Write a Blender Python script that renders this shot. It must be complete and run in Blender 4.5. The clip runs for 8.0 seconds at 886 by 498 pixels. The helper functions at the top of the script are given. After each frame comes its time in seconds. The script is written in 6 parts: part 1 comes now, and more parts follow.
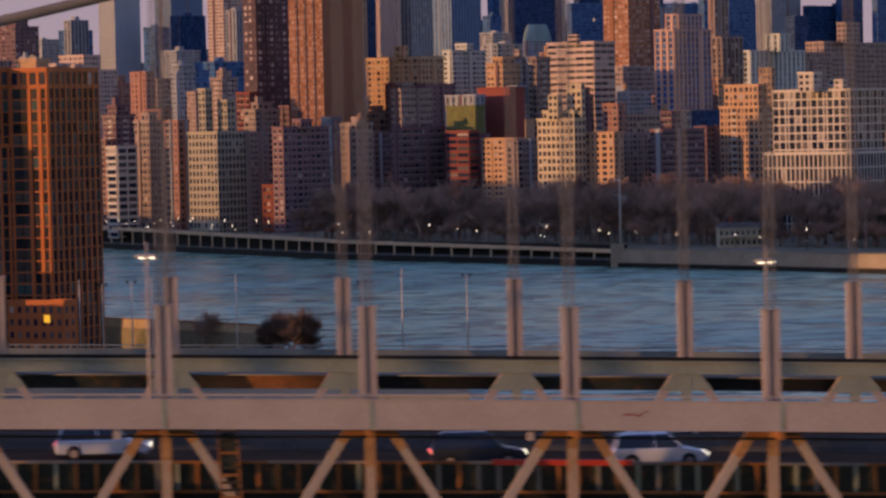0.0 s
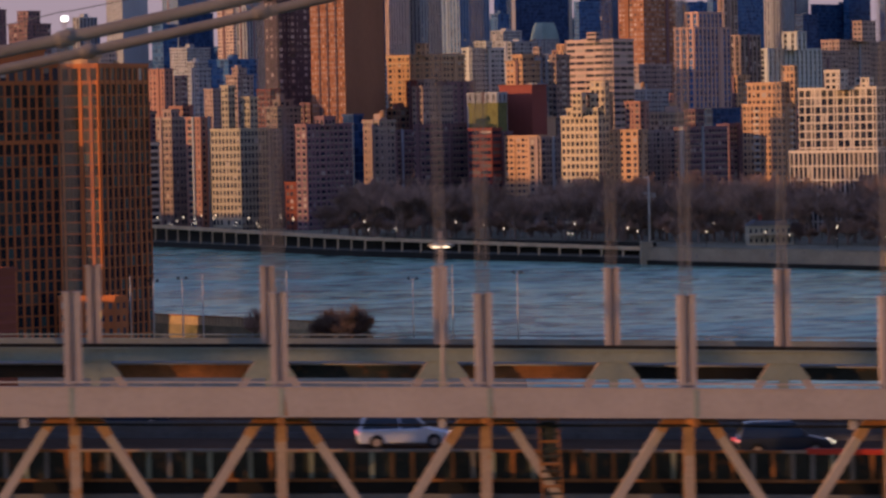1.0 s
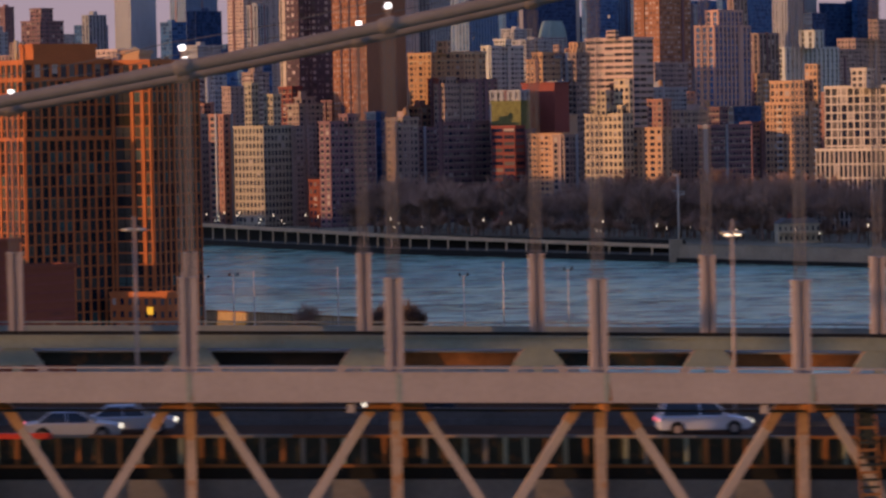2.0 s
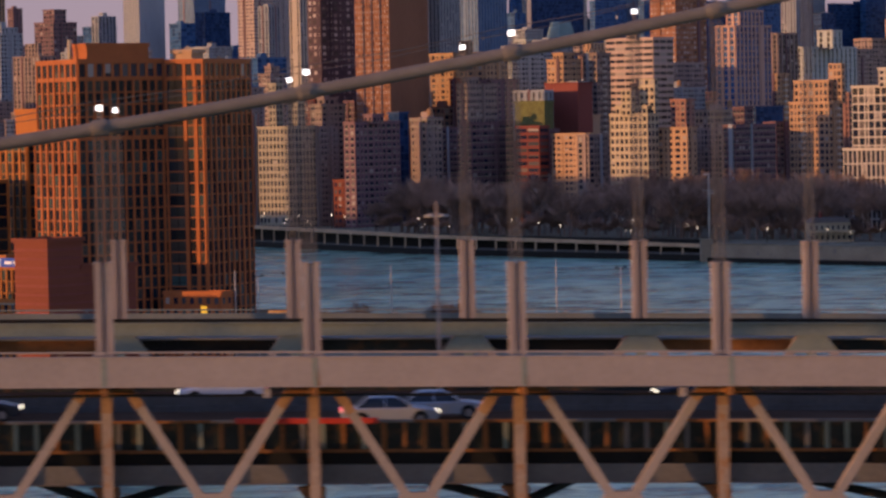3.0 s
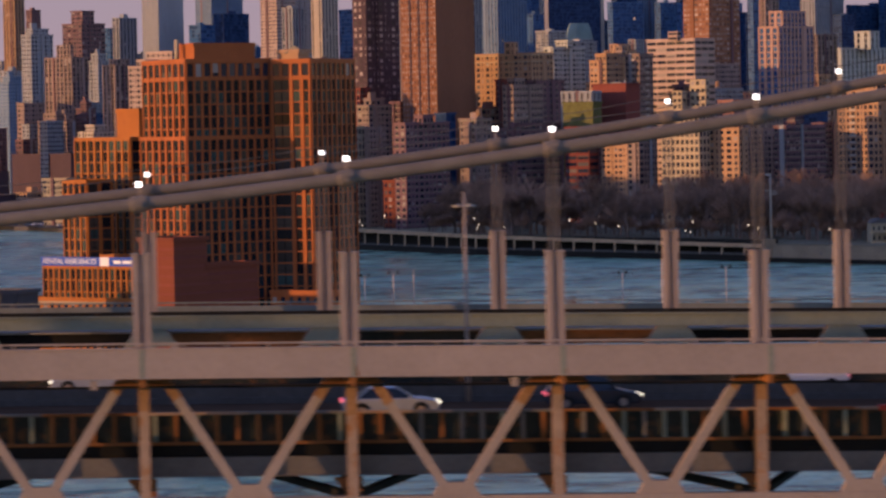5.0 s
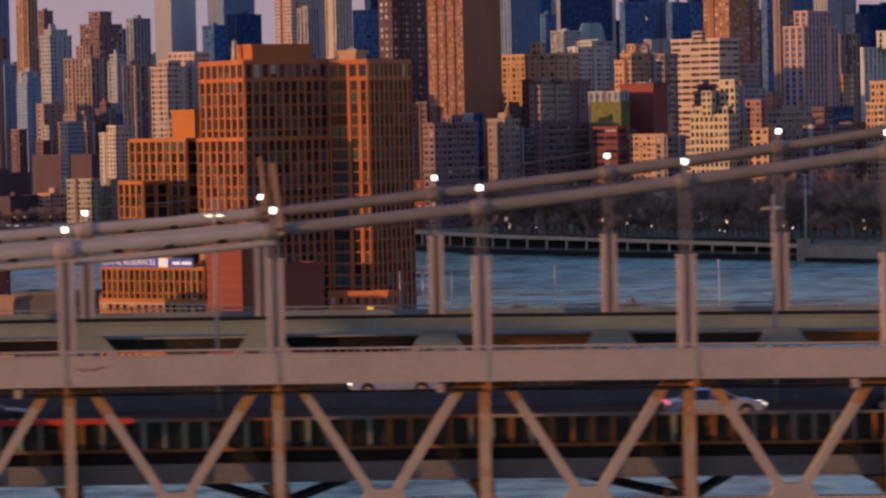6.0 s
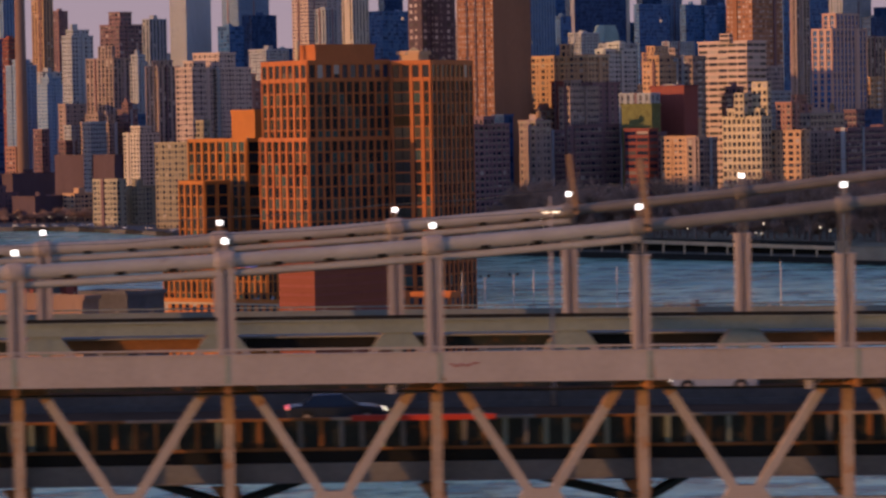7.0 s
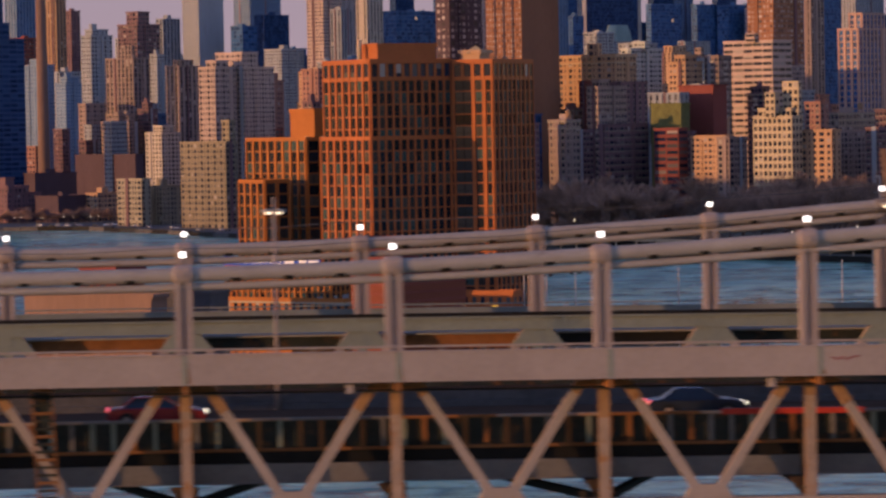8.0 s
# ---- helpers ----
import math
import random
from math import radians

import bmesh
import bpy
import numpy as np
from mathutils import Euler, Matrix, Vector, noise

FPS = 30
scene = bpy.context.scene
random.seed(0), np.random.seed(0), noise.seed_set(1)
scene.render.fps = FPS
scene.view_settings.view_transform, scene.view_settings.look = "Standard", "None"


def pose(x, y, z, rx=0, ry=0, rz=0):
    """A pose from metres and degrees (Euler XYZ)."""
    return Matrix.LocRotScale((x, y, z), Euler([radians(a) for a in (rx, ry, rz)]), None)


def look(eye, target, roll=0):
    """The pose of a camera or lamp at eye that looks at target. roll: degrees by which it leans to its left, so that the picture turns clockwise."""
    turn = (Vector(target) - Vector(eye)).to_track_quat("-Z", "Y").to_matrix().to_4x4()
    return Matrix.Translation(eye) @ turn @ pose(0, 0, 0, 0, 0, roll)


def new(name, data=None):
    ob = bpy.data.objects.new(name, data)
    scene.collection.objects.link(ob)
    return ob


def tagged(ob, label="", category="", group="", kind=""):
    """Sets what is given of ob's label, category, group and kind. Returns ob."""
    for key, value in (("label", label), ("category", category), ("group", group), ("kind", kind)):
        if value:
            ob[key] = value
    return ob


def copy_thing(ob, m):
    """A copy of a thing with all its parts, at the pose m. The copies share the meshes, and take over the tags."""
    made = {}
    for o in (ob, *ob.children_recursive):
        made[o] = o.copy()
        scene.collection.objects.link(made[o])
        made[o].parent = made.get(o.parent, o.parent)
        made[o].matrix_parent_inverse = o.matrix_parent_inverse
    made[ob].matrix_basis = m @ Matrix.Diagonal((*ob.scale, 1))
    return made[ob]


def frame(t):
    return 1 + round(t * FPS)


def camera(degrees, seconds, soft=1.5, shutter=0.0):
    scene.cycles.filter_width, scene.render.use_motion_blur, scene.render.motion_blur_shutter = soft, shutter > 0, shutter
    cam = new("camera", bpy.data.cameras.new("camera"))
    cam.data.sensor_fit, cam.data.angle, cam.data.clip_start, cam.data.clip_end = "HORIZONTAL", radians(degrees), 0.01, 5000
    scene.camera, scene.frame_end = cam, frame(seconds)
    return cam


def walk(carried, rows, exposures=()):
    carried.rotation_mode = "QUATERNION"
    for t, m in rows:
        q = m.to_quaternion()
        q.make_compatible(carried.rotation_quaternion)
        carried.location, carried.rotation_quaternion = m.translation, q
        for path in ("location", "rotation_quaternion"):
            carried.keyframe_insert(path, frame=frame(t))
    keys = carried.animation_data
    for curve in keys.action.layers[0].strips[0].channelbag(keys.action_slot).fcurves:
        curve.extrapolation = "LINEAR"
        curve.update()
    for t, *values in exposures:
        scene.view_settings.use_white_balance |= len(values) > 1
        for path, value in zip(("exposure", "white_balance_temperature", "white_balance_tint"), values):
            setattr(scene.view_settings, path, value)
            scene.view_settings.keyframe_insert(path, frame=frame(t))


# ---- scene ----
cam = camera(14.6, 8.0, soft=2.7, shutter=0.5)
PATH = [
    (0, (59.932, -162.142, 67.046), (60.063, -160.147, 66.971), -1.3),
    (0.5, (52.361, -161.328, 66.996), (52.494, -159.334, 66.92), -1.3),
    (1, (44.727, -160.957, 66.913), (44.861, -158.963, 66.837), -1.2),
    (2.3, (24.921, -160.381, 66.548), (25.058, -158.387, 66.471), -1.1),
    (2.5, (21.772, -160.291, 66.445), (21.909, -158.298, 66.369), -1.1),
    (3, (14.131, -160.02, 66.214), (14.27, -158.026, 66.138), -1.2),
    (3.5, (6.416, -159.977, 66.062), (6.555, -157.984, 65.988), -1.2),
    (4, (-1.25, -159.865, 66.022), (-1.108, -157.871, 65.948), -1.2),
    (4.5, (-8.943, -159.632, 66.069), (-8.8, -157.639, 65.995), -1.2),
    (5, (-16.603, -159.427, 66.25), (-16.46, -157.433, 66.175), -1.2),
    (6.3, (-37.28, -159.236, 66.806), (-37.137, -157.243, 66.731), -1.3),
    (6.5, (-40.677, -159.084, 66.802), (-40.533, -157.09, 66.727), -1.2),
    (7, (-49.155, -158.461, 66.86), (-49.012, -156.467, 66.786), -1.1),
    (7.5, (-57.702, -157.85, 66.903), (-57.559, -155.857, 66.828), -1.1),
    (8, (-66.427, -157.4, 66.894), (-66.283, -155.407, 66.82), -1.1),
]
walk(cam, [(t, look(eye, target, roll)) for t, eye, target, roll in PATH])

# ---- light ----
SUN_AZ, SUN_EL = 252.0, 3.6          # the sun stands low, behind and to one side of the camera
world = bpy.data.worlds.new("sky")
scene.world = world
world.use_nodes = True
wn = world.node_tree
wn.nodes.clear()
sky = wn.nodes.new("ShaderNodeTexSky")
sky.sky_type, sky.sun_disc = "NISHITA", False
sky.sun_elevation, sky.sun_rotation = radians(SUN_EL), radians(SUN_AZ)
sky.air_density, sky.dust_density, sky.ozone_density = 1.0, 0.1, 1.4
tint = wn.nodes.new("ShaderNodeMix")
tint.data_type, tint.blend_type = "RGBA", "MULTIPLY"
tint.inputs["Factor"].default_value = 1.0
tint.inputs["B"].default_value = (1.05, 1.0, 1.76, 1)
back = wn.nodes.new("ShaderNodeBackground")
back.inputs["Strength"].default_value = 0.26
wout = wn.nodes.new("ShaderNodeOutputWorld")
wn.links.new(sky.outputs["Color"], tint.inputs["A"])
wn.links.new(tint.outputs["Result"], back.inputs["Color"])
wn.links.new(back.outputs["Background"], wout.inputs["Surface"])
az, el = radians(SUN_AZ), radians(SUN_EL)
to_sun = Vector((math.sin(az) * math.cos(el), math.cos(az) * math.cos(el), math.sin(el)))
sun = new("sun", bpy.data.lights.new("sun", "SUN"))
sun.data.energy, sun.data.angle, sun.data.color = 4.05, radians(0.6), (1.0, 0.52, 0.215)
sun.matrix_world = look(to_sun * 500, (0, 0, 0))



# ---- materials ----
def material(name, color, rough=0.6, metal=0.0, vary=0.25, scale=0.25, fine=3.0, bump=0.1, second=None, amount=0.5,
             jitter=0.0, stretch=(1, 1, 1), spec=None):
    """Base colour with variation at two scales, an optional second colour in blotches, and fine relief."""
    m = bpy.data.materials.new(name)
    m.use_nodes = True
    nt = m.node_tree
    bsdf = nt.nodes["Principled BSDF"]
    bsdf.inputs["Roughness"].default_value, bsdf.inputs["Metallic"].default_value = rough, metal
    bsdf.inputs["Specular IOR Level"].default_value = spec if spec is not None else 0.5 if rough < 0.5 else 0.15
    co = nt.nodes.new("ShaderNodeNewGeometry")
    mp = nt.nodes.new("ShaderNodeMapping")
    mp.inputs["Scale"].default_value = stretch
    nt.links.new(co.outputs["Position"], mp.inputs["Vector"])
    big = nt.nodes.new("ShaderNodeTexNoise")
    big.inputs["Scale"].default_value, big.inputs["Detail"].default_value = scale, 5
    small = nt.nodes.new("ShaderNodeTexNoise")
    small.inputs["Scale"].default_value, small.inputs["Detail"].default_value = fine, 4
    for n in (big, small):
        nt.links.new(mp.outputs["Vector"], n.inputs["Vector"])
    ramp = nt.nodes.new("ShaderNodeValToRGB")
    lo = [c * (1 - vary) for c in color]
    hi = [min(1, c * (1 + vary)) for c in color]
    ramp.color_ramp.elements[0].position, ramp.color_ramp.elements[1].position = 0.3, 0.7
    ramp.color_ramp.elements[0].color, ramp.color_ramp.elements[1].color = (*lo, 1), (*hi, 1)
    mix = nt.nodes.new("ShaderNodeMath")
    mix.operation = "MULTIPLY_ADD"
    mix.inputs[1].default_value = 0.4
    half = nt.nodes.new("ShaderNodeMath")
    half.operation = "MULTIPLY"
    half.inputs[1].default_value = 0.6
    nt.links.new(big.outputs["Fac"], half.inputs[0])
    nt.links.new(small.outputs["Fac"], mix.inputs[0])
    nt.links.new(half.outputs["Value"], mix.inputs[2])
    nt.links.new(mix.outputs["Value"], ramp.inputs["Fac"])
    last = ramp.outputs["Color"]
    if second:
        blot = nt.nodes.new("ShaderNodeTexNoise")
        blot.inputs["Scale"].default_value, blot.inputs["Detail"].default_value = scale * 2.3, 8
        nt.links.new(mp.outputs["Vector"], blot.inputs["Vector"])
        cut = nt.nodes.new("ShaderNodeValToRGB")
        cut.color_ramp.elements[0].position = 0.78 - 0.45 * amount
        cut.color_ramp.elements[1].position = 0.88 - 0.35 * amount
        nt.links.new(blot.outputs["Fac"], cut.inputs["Fac"])
        two = nt.nodes.new("ShaderNodeMix")
        two.data_type = "RGBA"
        nt.links.new(cut.outputs["Color"], two.inputs["Factor"])
        nt.links.new(last, two.inputs["A"])
        two.inputs["B"].default_value = (*second, 1)
        last = two.outputs["Result"]
    if jitter:
        info = nt.nodes.new("ShaderNodeObjectInfo")
        hsv = nt.nodes.new("ShaderNodeHueSaturation")
        span = nt.nodes.new("ShaderNodeMapRange")
        span.inputs["To Min"].default_value, span.inputs["To Max"].default_value = 1 - jitter, 1 + jitter
        nt.links.new(info.outputs["Random"], span.inputs["Value"])
        nt.links.new(span.outputs["Result"], hsv.inputs["Value"])
        nt.links.new(last, hsv.inputs["Color"])
        last = hsv.outputs["Color"]
    nt.links.new(last, bsdf.inputs["Base Color"])
    if bump:
        bp = nt.nodes.new("ShaderNodeBump")
        bp.inputs["Strength"].default_value, bp.inputs["Distance"].default_value = bump, 0.05
        nt.links.new(small.outputs["Fac"], bp.inputs["Height"])
        nt.links.new(bp.outputs["Normal"], bsdf.inputs["Normal"])
    return m


def pane_material(name, colors, rough=0.15, lit=0.0, lit_color=(1.0, 0.6, 0.25), single=False, gloss=0.2):
    """Window glass: each pane takes one tone; a few rooms behind are lit."""
    m = bpy.data.materials.new(name)
    m.use_nodes = True
    nt = m.node_tree
    bsdf = nt.nodes["Principled BSDF"]
    bsdf.inputs["Roughness"].default_value = rough
    bsdf.inputs["Specular IOR Level"].default_value = gloss
    geo = nt.nodes.new("ShaderNodeNewGeometry")
    ramp = nt.nodes.new("ShaderNodeValToRGB")
    ramp.color_ramp.interpolation = "CONSTANT"
    e = ramp.color_ramp.elements
    while len(e) < len(colors):
        e.new(0.5)
    for i, c in enumerate(colors):
        e[i].position, e[i].color = i / len(colors), (*c, 1)
    pick = nt.nodes.new("ShaderNodeObjectInfo").outputs["Random"] if single else geo.outputs["Random Per Island"]
    nt.links.new(pick, ramp.inputs["Fac"])
    nt.links.new(ramp.outputs["Color"], bsdf.inputs["Base Color"])
    if lit:
        over = nt.nodes.new("ShaderNodeMath")
        over.operation = "GREATER_THAN"
        over.inputs[1].default_value = 1 - lit
        mul = nt.nodes.new("ShaderNodeMath")
        mul.operation = "MULTIPLY"
        mul.inputs[1].default_value = 0.5
        nt.links.new(pick, over.inputs[0])
        nt.links.new(over.outputs["Value"], mul.inputs[0])
        nt.links.new(mul.outputs["Value"], bsdf.inputs["Emission Strength"])
        bsdf.inputs["Emission Color"].default_value = (*lit_color, 1)
    return m


def glow(name, color, strength, base=(0.8, 0.8, 0.8)):
    m = bpy.data.materials.new(name)
    m.use_nodes = True
    b = m.node_tree.nodes["Principled BSDF"]
    b.inputs["Base Color"].default_value = (*base, 1)
    b.inputs["Emission Color"].default_value, b.inputs["Emission Strength"].default_value = (*color, 1), strength
    return m


STEEL = material("painted_steel", (0.335, 0.258, 0.205), 0.55, 0.0, 0.14, 0.35, 4, 0.08, (0.27, 0.17, 0.12), 0.12)
STEEL_RUST = material("rusty_painted_steel", (0.33, 0.225, 0.155), 0.75, 0.0, 0.25, 0.7, 5, 0.15, (0.32, 0.14, 0.05), 0.5)
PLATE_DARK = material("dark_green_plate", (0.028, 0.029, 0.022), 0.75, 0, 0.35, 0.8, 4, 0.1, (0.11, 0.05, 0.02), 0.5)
STEEL_GREEN = material("grey_green_steel", (0.215, 0.225, 0.165), 0.6, 0.0, 0.15, 0.5, 4, 0.1, (0.25, 0.15, 0.09), 0.2)
# near black; on the floor steel and drive wall it also carries shade
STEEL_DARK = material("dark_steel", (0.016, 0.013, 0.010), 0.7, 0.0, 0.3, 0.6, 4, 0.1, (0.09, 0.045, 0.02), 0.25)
ROPE = material("suspender_rope", (0.115, 0.105, 0.10), 0.7, 0.0, 0.2, 0.5, 20, 0.2)
RUST_TAN = material("rusted_tan_steel", (0.33, 0.175, 0.08), 0.8, 0, 0.3, 0.9, 6, 0.2, (0.22, 0.09, 0.035), 0.4)
RUST = material("deep_rust", (0.24, 0.095, 0.032), 0.85, 0.0, 0.35, 0.9, 6, 0.2, (0.13, 0.06, 0.03), 0.35)
CABLE = material("dark_cable_wrap", (0.175, 0.145, 0.118), 0.55, 0.0, 0.2, 0.6, 9, 0.2, (0.26, 0.24, 0.23), 0.2)
CABLE_PALE = material("pale_cable_wrap", (0.325, 0.28, 0.23), 0.55, 0.0, 0.15, 0.7, 6, 0.15, (0.20, 0.15, 0.12), 0.3)
ASPHALT = material("asphalt", (0.090, 0.053, 0.034), 0.95, 0, 0.25, 0.3, 5, 0.15, spec=0.0)
RAIL_GREY = material("blue_grey_rail_paint", (0.205, 0.21, 0.18), 0.6, 0, 0.15, 0.5, 4, 0.08, (0.16, 0.13, 0.10), 0.2)
CONCRETE = material("stained_concrete", (0.33, 0.31, 0.28), 0.85, 0, 0.2, 0.15, 3, 0.15, (0.16, 0.15, 0.13), 0.3)
VIADUCT = material("viaduct_concrete", (0.54, 0.35, 0.20), 0.9, 0, 0.25, 0.12, 1.5, 0.3, (0.26, 0.20, 0.13), 0.3)
GIRDER = material("weathered_grey_girder_paint", (0.165, 0.145, 0.125), 0.65, 0, 0.2, 0.5, 4, 0.1, (0.13, 0.08, 0.05), 0.25)
ROAD_CONCRETE = material("grimy_concrete", (0.10, 0.09, 0.08), 0.9, 0, 0.3, 0.4, 3, 0.2)
SEAWALL = material("seawall_stone", (0.29, 0.22, 0.145), 0.9, 0, 0.25, 0.12, 1.5, 0.3, (0.18, 0.15, 0.13), 0.35)
TIMBER_PALE = material("weathered_tan_timber", (0.43, 0.31, 0.18), 0.85, 0, 0.3, 0.5, 5, 0.2, (0.30, 0.20, 0.11), 0.35)
WOOD = material("brown_timber", (0.30, 0.17, 0.09), 0.8, 0, 0.3, 0.6, 6, 0.2)
RED_TRIM = material("red_painted_strip", (0.50, 0.05, 0.03), 0.6, 0, 0.2, 0.4, 4, 0.1)
GRAFFITI = material("dark_red_paint", (0.22, 0.05, 0.05), 0.7, 0, 0.3, 2, 8, 0.05)
GROUND = material("park_ground", (0.24, 0.195, 0.12), 0.95, 0, 0.35, 0.03, 0.6, 0.2, (0.06, 0.075, 0.035), 0.4)
BARK = material("bare_bark", (0.22, 0.15, 0.115), 0.9, 0, 0.3, 0.4, 5, 0.2, jitter=0.25)
SHRUB = material("dark_shrub_twigs", (0.12, 0.078, 0.06), 0.9, 0, 0.35, 0.1, 2, 0, jitter=0.2)
TWIG = material("bare_twigs", (0.34, 0.21, 0.15), 0.9, 0, 0.35, 0.1, 2, 0, jitter=0.3)
LAMP_GLOW = glow("lamp_glow", (1.0, 0.95, 0.93), 4.0)
WARM_GLOW = glow("warm_lamp_glow", (1.0, 0.74, 0.46), 2.2)
YELLOW_GLOW = glow("yellow_window_glow", (1.0, 0.50, 0.03), 0.9, (0.30, 0.16, 0.02))
TAIL_GLOW = glow("tail_lamp_glow", (1.0, 0.05, 0.03), 1.2)
HEAD_GLOW = glow("head_lamp_glow", (1.0, 0.85, 0.6), 2.0)
RUBBER = material("black_rubber", (0.02, 0.02, 0.02), 0.8, 0, 0.2, 2, 10, 0.1)
CAR_GLASS = material("car_glass", (0.02, 0.025, 0.03), 0.08, 0, 0.1, 1, 3, 0)
SIGN_BLUE = material("blue_banner", (0.03, 0.09, 0.42), 0.6, 0, 0.08, 0.3, 4, 0.02)
SIGN_WHITE = material("white_lettering", (0.8, 0.8, 0.8), 0.6, 0, 0.05, 0.5, 4, 0)
WALLS = {
    "brick_rose": material("rose_brick", (0.30, 0.152, 0.112), 0.9, 0, 0.18, 0.06, 1.2, 0.15, (0.30, 0.16, 0.11), 0.3, 0.12, stretch=(1, 1, 0.22)),
    "brick_orange": material("orange_brown_brick", (0.26, 0.115, 0.062), 0.9, 0, 0.18, 0.06, 1.2, 0.15, (0.25, 0.115, 0.07), 0.3, stretch=(1, 1, 0.22)),
    "brick_brown": material("brown_brick", (0.28, 0.20, 0.165), 0.9, 0, 0.2, 0.06, 1.2, 0.15, (0.20, 0.13, 0.10), 0.3, 0.15, stretch=(1, 1, 0.22)),
    "brick_dark": material("dark_brick", (0.17, 0.098, 0.10), 0.9, 0, 0.2, 0.06, 1.2, 0.15, (0.11, 0.06, 0.055), 0.3, 0.18, stretch=(1, 1, 0.22)),
    "brick_red": material("red_brick", (0.195, 0.056, 0.042), 0.9, 0, 0.18, 0.06, 1.2, 0.15, (0.19, 0.052, 0.04), 0.3, 0.12, stretch=(1, 1, 0.22)),
    "brick_annex": material("annex_brick", (0.185, 0.054, 0.030), 0.9, 0, 0.15, 0.08, 1.5, 0.15, (0.12, 0.045, 0.035), 0.3, stretch=(0.3, 0.3, 3)),
    "tan": material("tan_brick", (0.43, 0.255, 0.145), 0.88, 0, 0.15, 0.06, 1.2, 0.12, (0.36, 0.25, 0.16), 0.3, 0.12, stretch=(1, 1, 0.22)),
    "cream": material("cream_brick", (0.47, 0.37, 0.235), 0.88, 0, 0.12, 0.06, 1.2, 0.12, (0.48, 0.40, 0.29), 0.25, 0.08, stretch=(1, 1, 0.22)),
    "white": material("white_masonry", (0.48, 0.41, 0.33), 0.8, 0, 0.1, 0.06, 1.2, 0.1, (0.40, 0.36, 0.33), 0.25, 0.08, stretch=(1, 1, 0.22)),
    "concrete": material("grey_facade", (0.29, 0.295, 0.30), 0.85, 0, 0.15, 0.05, 1.0, 0.1, (0.26, 0.25, 0.26), 0.3, 0.15, stretch=(1, 1, 0.22)),
    "pale": material("pale_green_grey_facade", (0.42, 0.42, 0.36), 0.8, 0, 0.14, 0.05, 1.0, 0.1, (0.32, 0.33, 0.29), 0.3, 0.1, stretch=(1, 1, 0.22)),
    "pale_rose": material("pale_rose_facade", (0.45, 0.33, 0.27), 0.8, 0, 0.14, 0.05, 1.0, 0.1, (0.38, 0.28, 0.24), 0.3, 0.1, stretch=(1, 1, 0.22)),
    "rose_ribs": material("rose_stone_ribs", (0.46, 0.28, 0.21), 0.8, 0, 0.14, 0.05, 1.0, 0.1, (0.36, 0.22, 0.17), 0.3, stretch=(1, 1, 0.22)),
    "stone": material("weathered_stone", (0.34, 0.29, 0.20), 0.85, 0, 0.15, 0.05, 1.0, 0.1, (0.28, 0.24, 0.165), 0.3, 0.08, stretch=(1, 1, 0.22)),
    "glass_blue": material("blue_grey_mullions", (0.060, 0.125, 0.235), 0.6, 0.0, 0.2, 0.05, 1.0, 0.05, jitter=0.2),
    "glass_dark": material("dark_mullions", (0.022, 0.050, 0.12), 0.6, 0.0, 0.2, 0.05, 1.0, 0.05, jitter=0.2),
    "steel_blue": material("steel_blue_facade", (0.16, 0.215, 0.29), 0.6, 0.1, 0.15, 0.05, 1.0, 0.05, jitter=0.12),
    "net_yellow": material("yellow_green_netting", (0.13, 0.125, 0.045), 0.9, 0, 0.3, 0.3, 1.5, 0.3, (0.08, 0.08, 0.035), 0.5),
    "orange_grid": material("orange_brick_panels", (0.38, 0.131, 0.030), 0.75, 0, 0.2, 0.1, 2, 0.12, (0.31, 0.094, 0.030), 0.35),
    "orange_tower": material("red_orange_brick_panels", (0.385, 0.116, 0.036), 0.75, 0, 0.2, 0.1, 2, 0.12, (0.30, 0.086, 0.032), 0.35),
    "chimney": material("chimney_brick", (0.20, 0.12, 0.085), 0.9, 0, 0.2, 0.05, 1, 0.1, (0.15, 0.09, 0.07), 0.4, stretch=(1, 1, 0.15)),
    "roof": material("flat_roof", (0.12, 0.11, 0.11), 0.95, 0, 0.3, 0.1, 1, 0.1, jitter=0.3),
    "umber": material("dark_umber_brick", (0.085, 0.055, 0.062), 0.85, 0, 0.2, 0.06, 1.2, 0.12, (0.06, 0.04, 0.05), 0.3, stretch=(1, 1, 0.22)),
    "dun": material("dun_brick", (0.25, 0.20, 0.13), 0.88, 0, 0.2, 0.06, 1.2, 0.12, (0.19, 0.15, 0.10), 0.35, 0.1, stretch=(1, 1, 0.22)),
    "copper": material("green_copper_roof", (0.22, 0.30, 0.27), 0.7, 0, 0.2, 0.05, 1, 0.1),
}
TONES = [(0.010, 0.014, 0.028), (0.018, 0.024, 0.042), (0.032, 0.038, 0.055), (0.012, 0.018, 0.042), (0.062, 0.062, 0.066), (0.016, 0.021, 0.036),
         (0.026, 0.032, 0.055), (0.10, 0.092, 0.09), (0.012, 0.016, 0.032), (0.022, 0.024, 0.038), (0.045, 0.05, 0.064),
         (0.015, 0.02, 0.038), (0.16, 0.135, 0.12), (0.08, 0.072, 0.07), (0.34, 0.29, 0.25)]
PALE_TONES = [(0.07, 0.055, 0.055), (0.36, 0.28, 0.25), (0.46, 0.38, 0.34), (0.24, 0.17, 0.15), (0.40, 0.32, 0.28), (0.10, 0.08, 0.08), (0.32, 0.25, 0.22)]
PANES = pane_material("window_panes", TONES, 0.05, 0.001, gloss=0.1)
PANES_PALE = pane_material("pale_window_panes", PALE_TONES, 0.05, 0.0, gloss=0.1)
PANES_SINGLE = pane_material("single_window_panes", TONES, 0.05, 0.0, single=True)
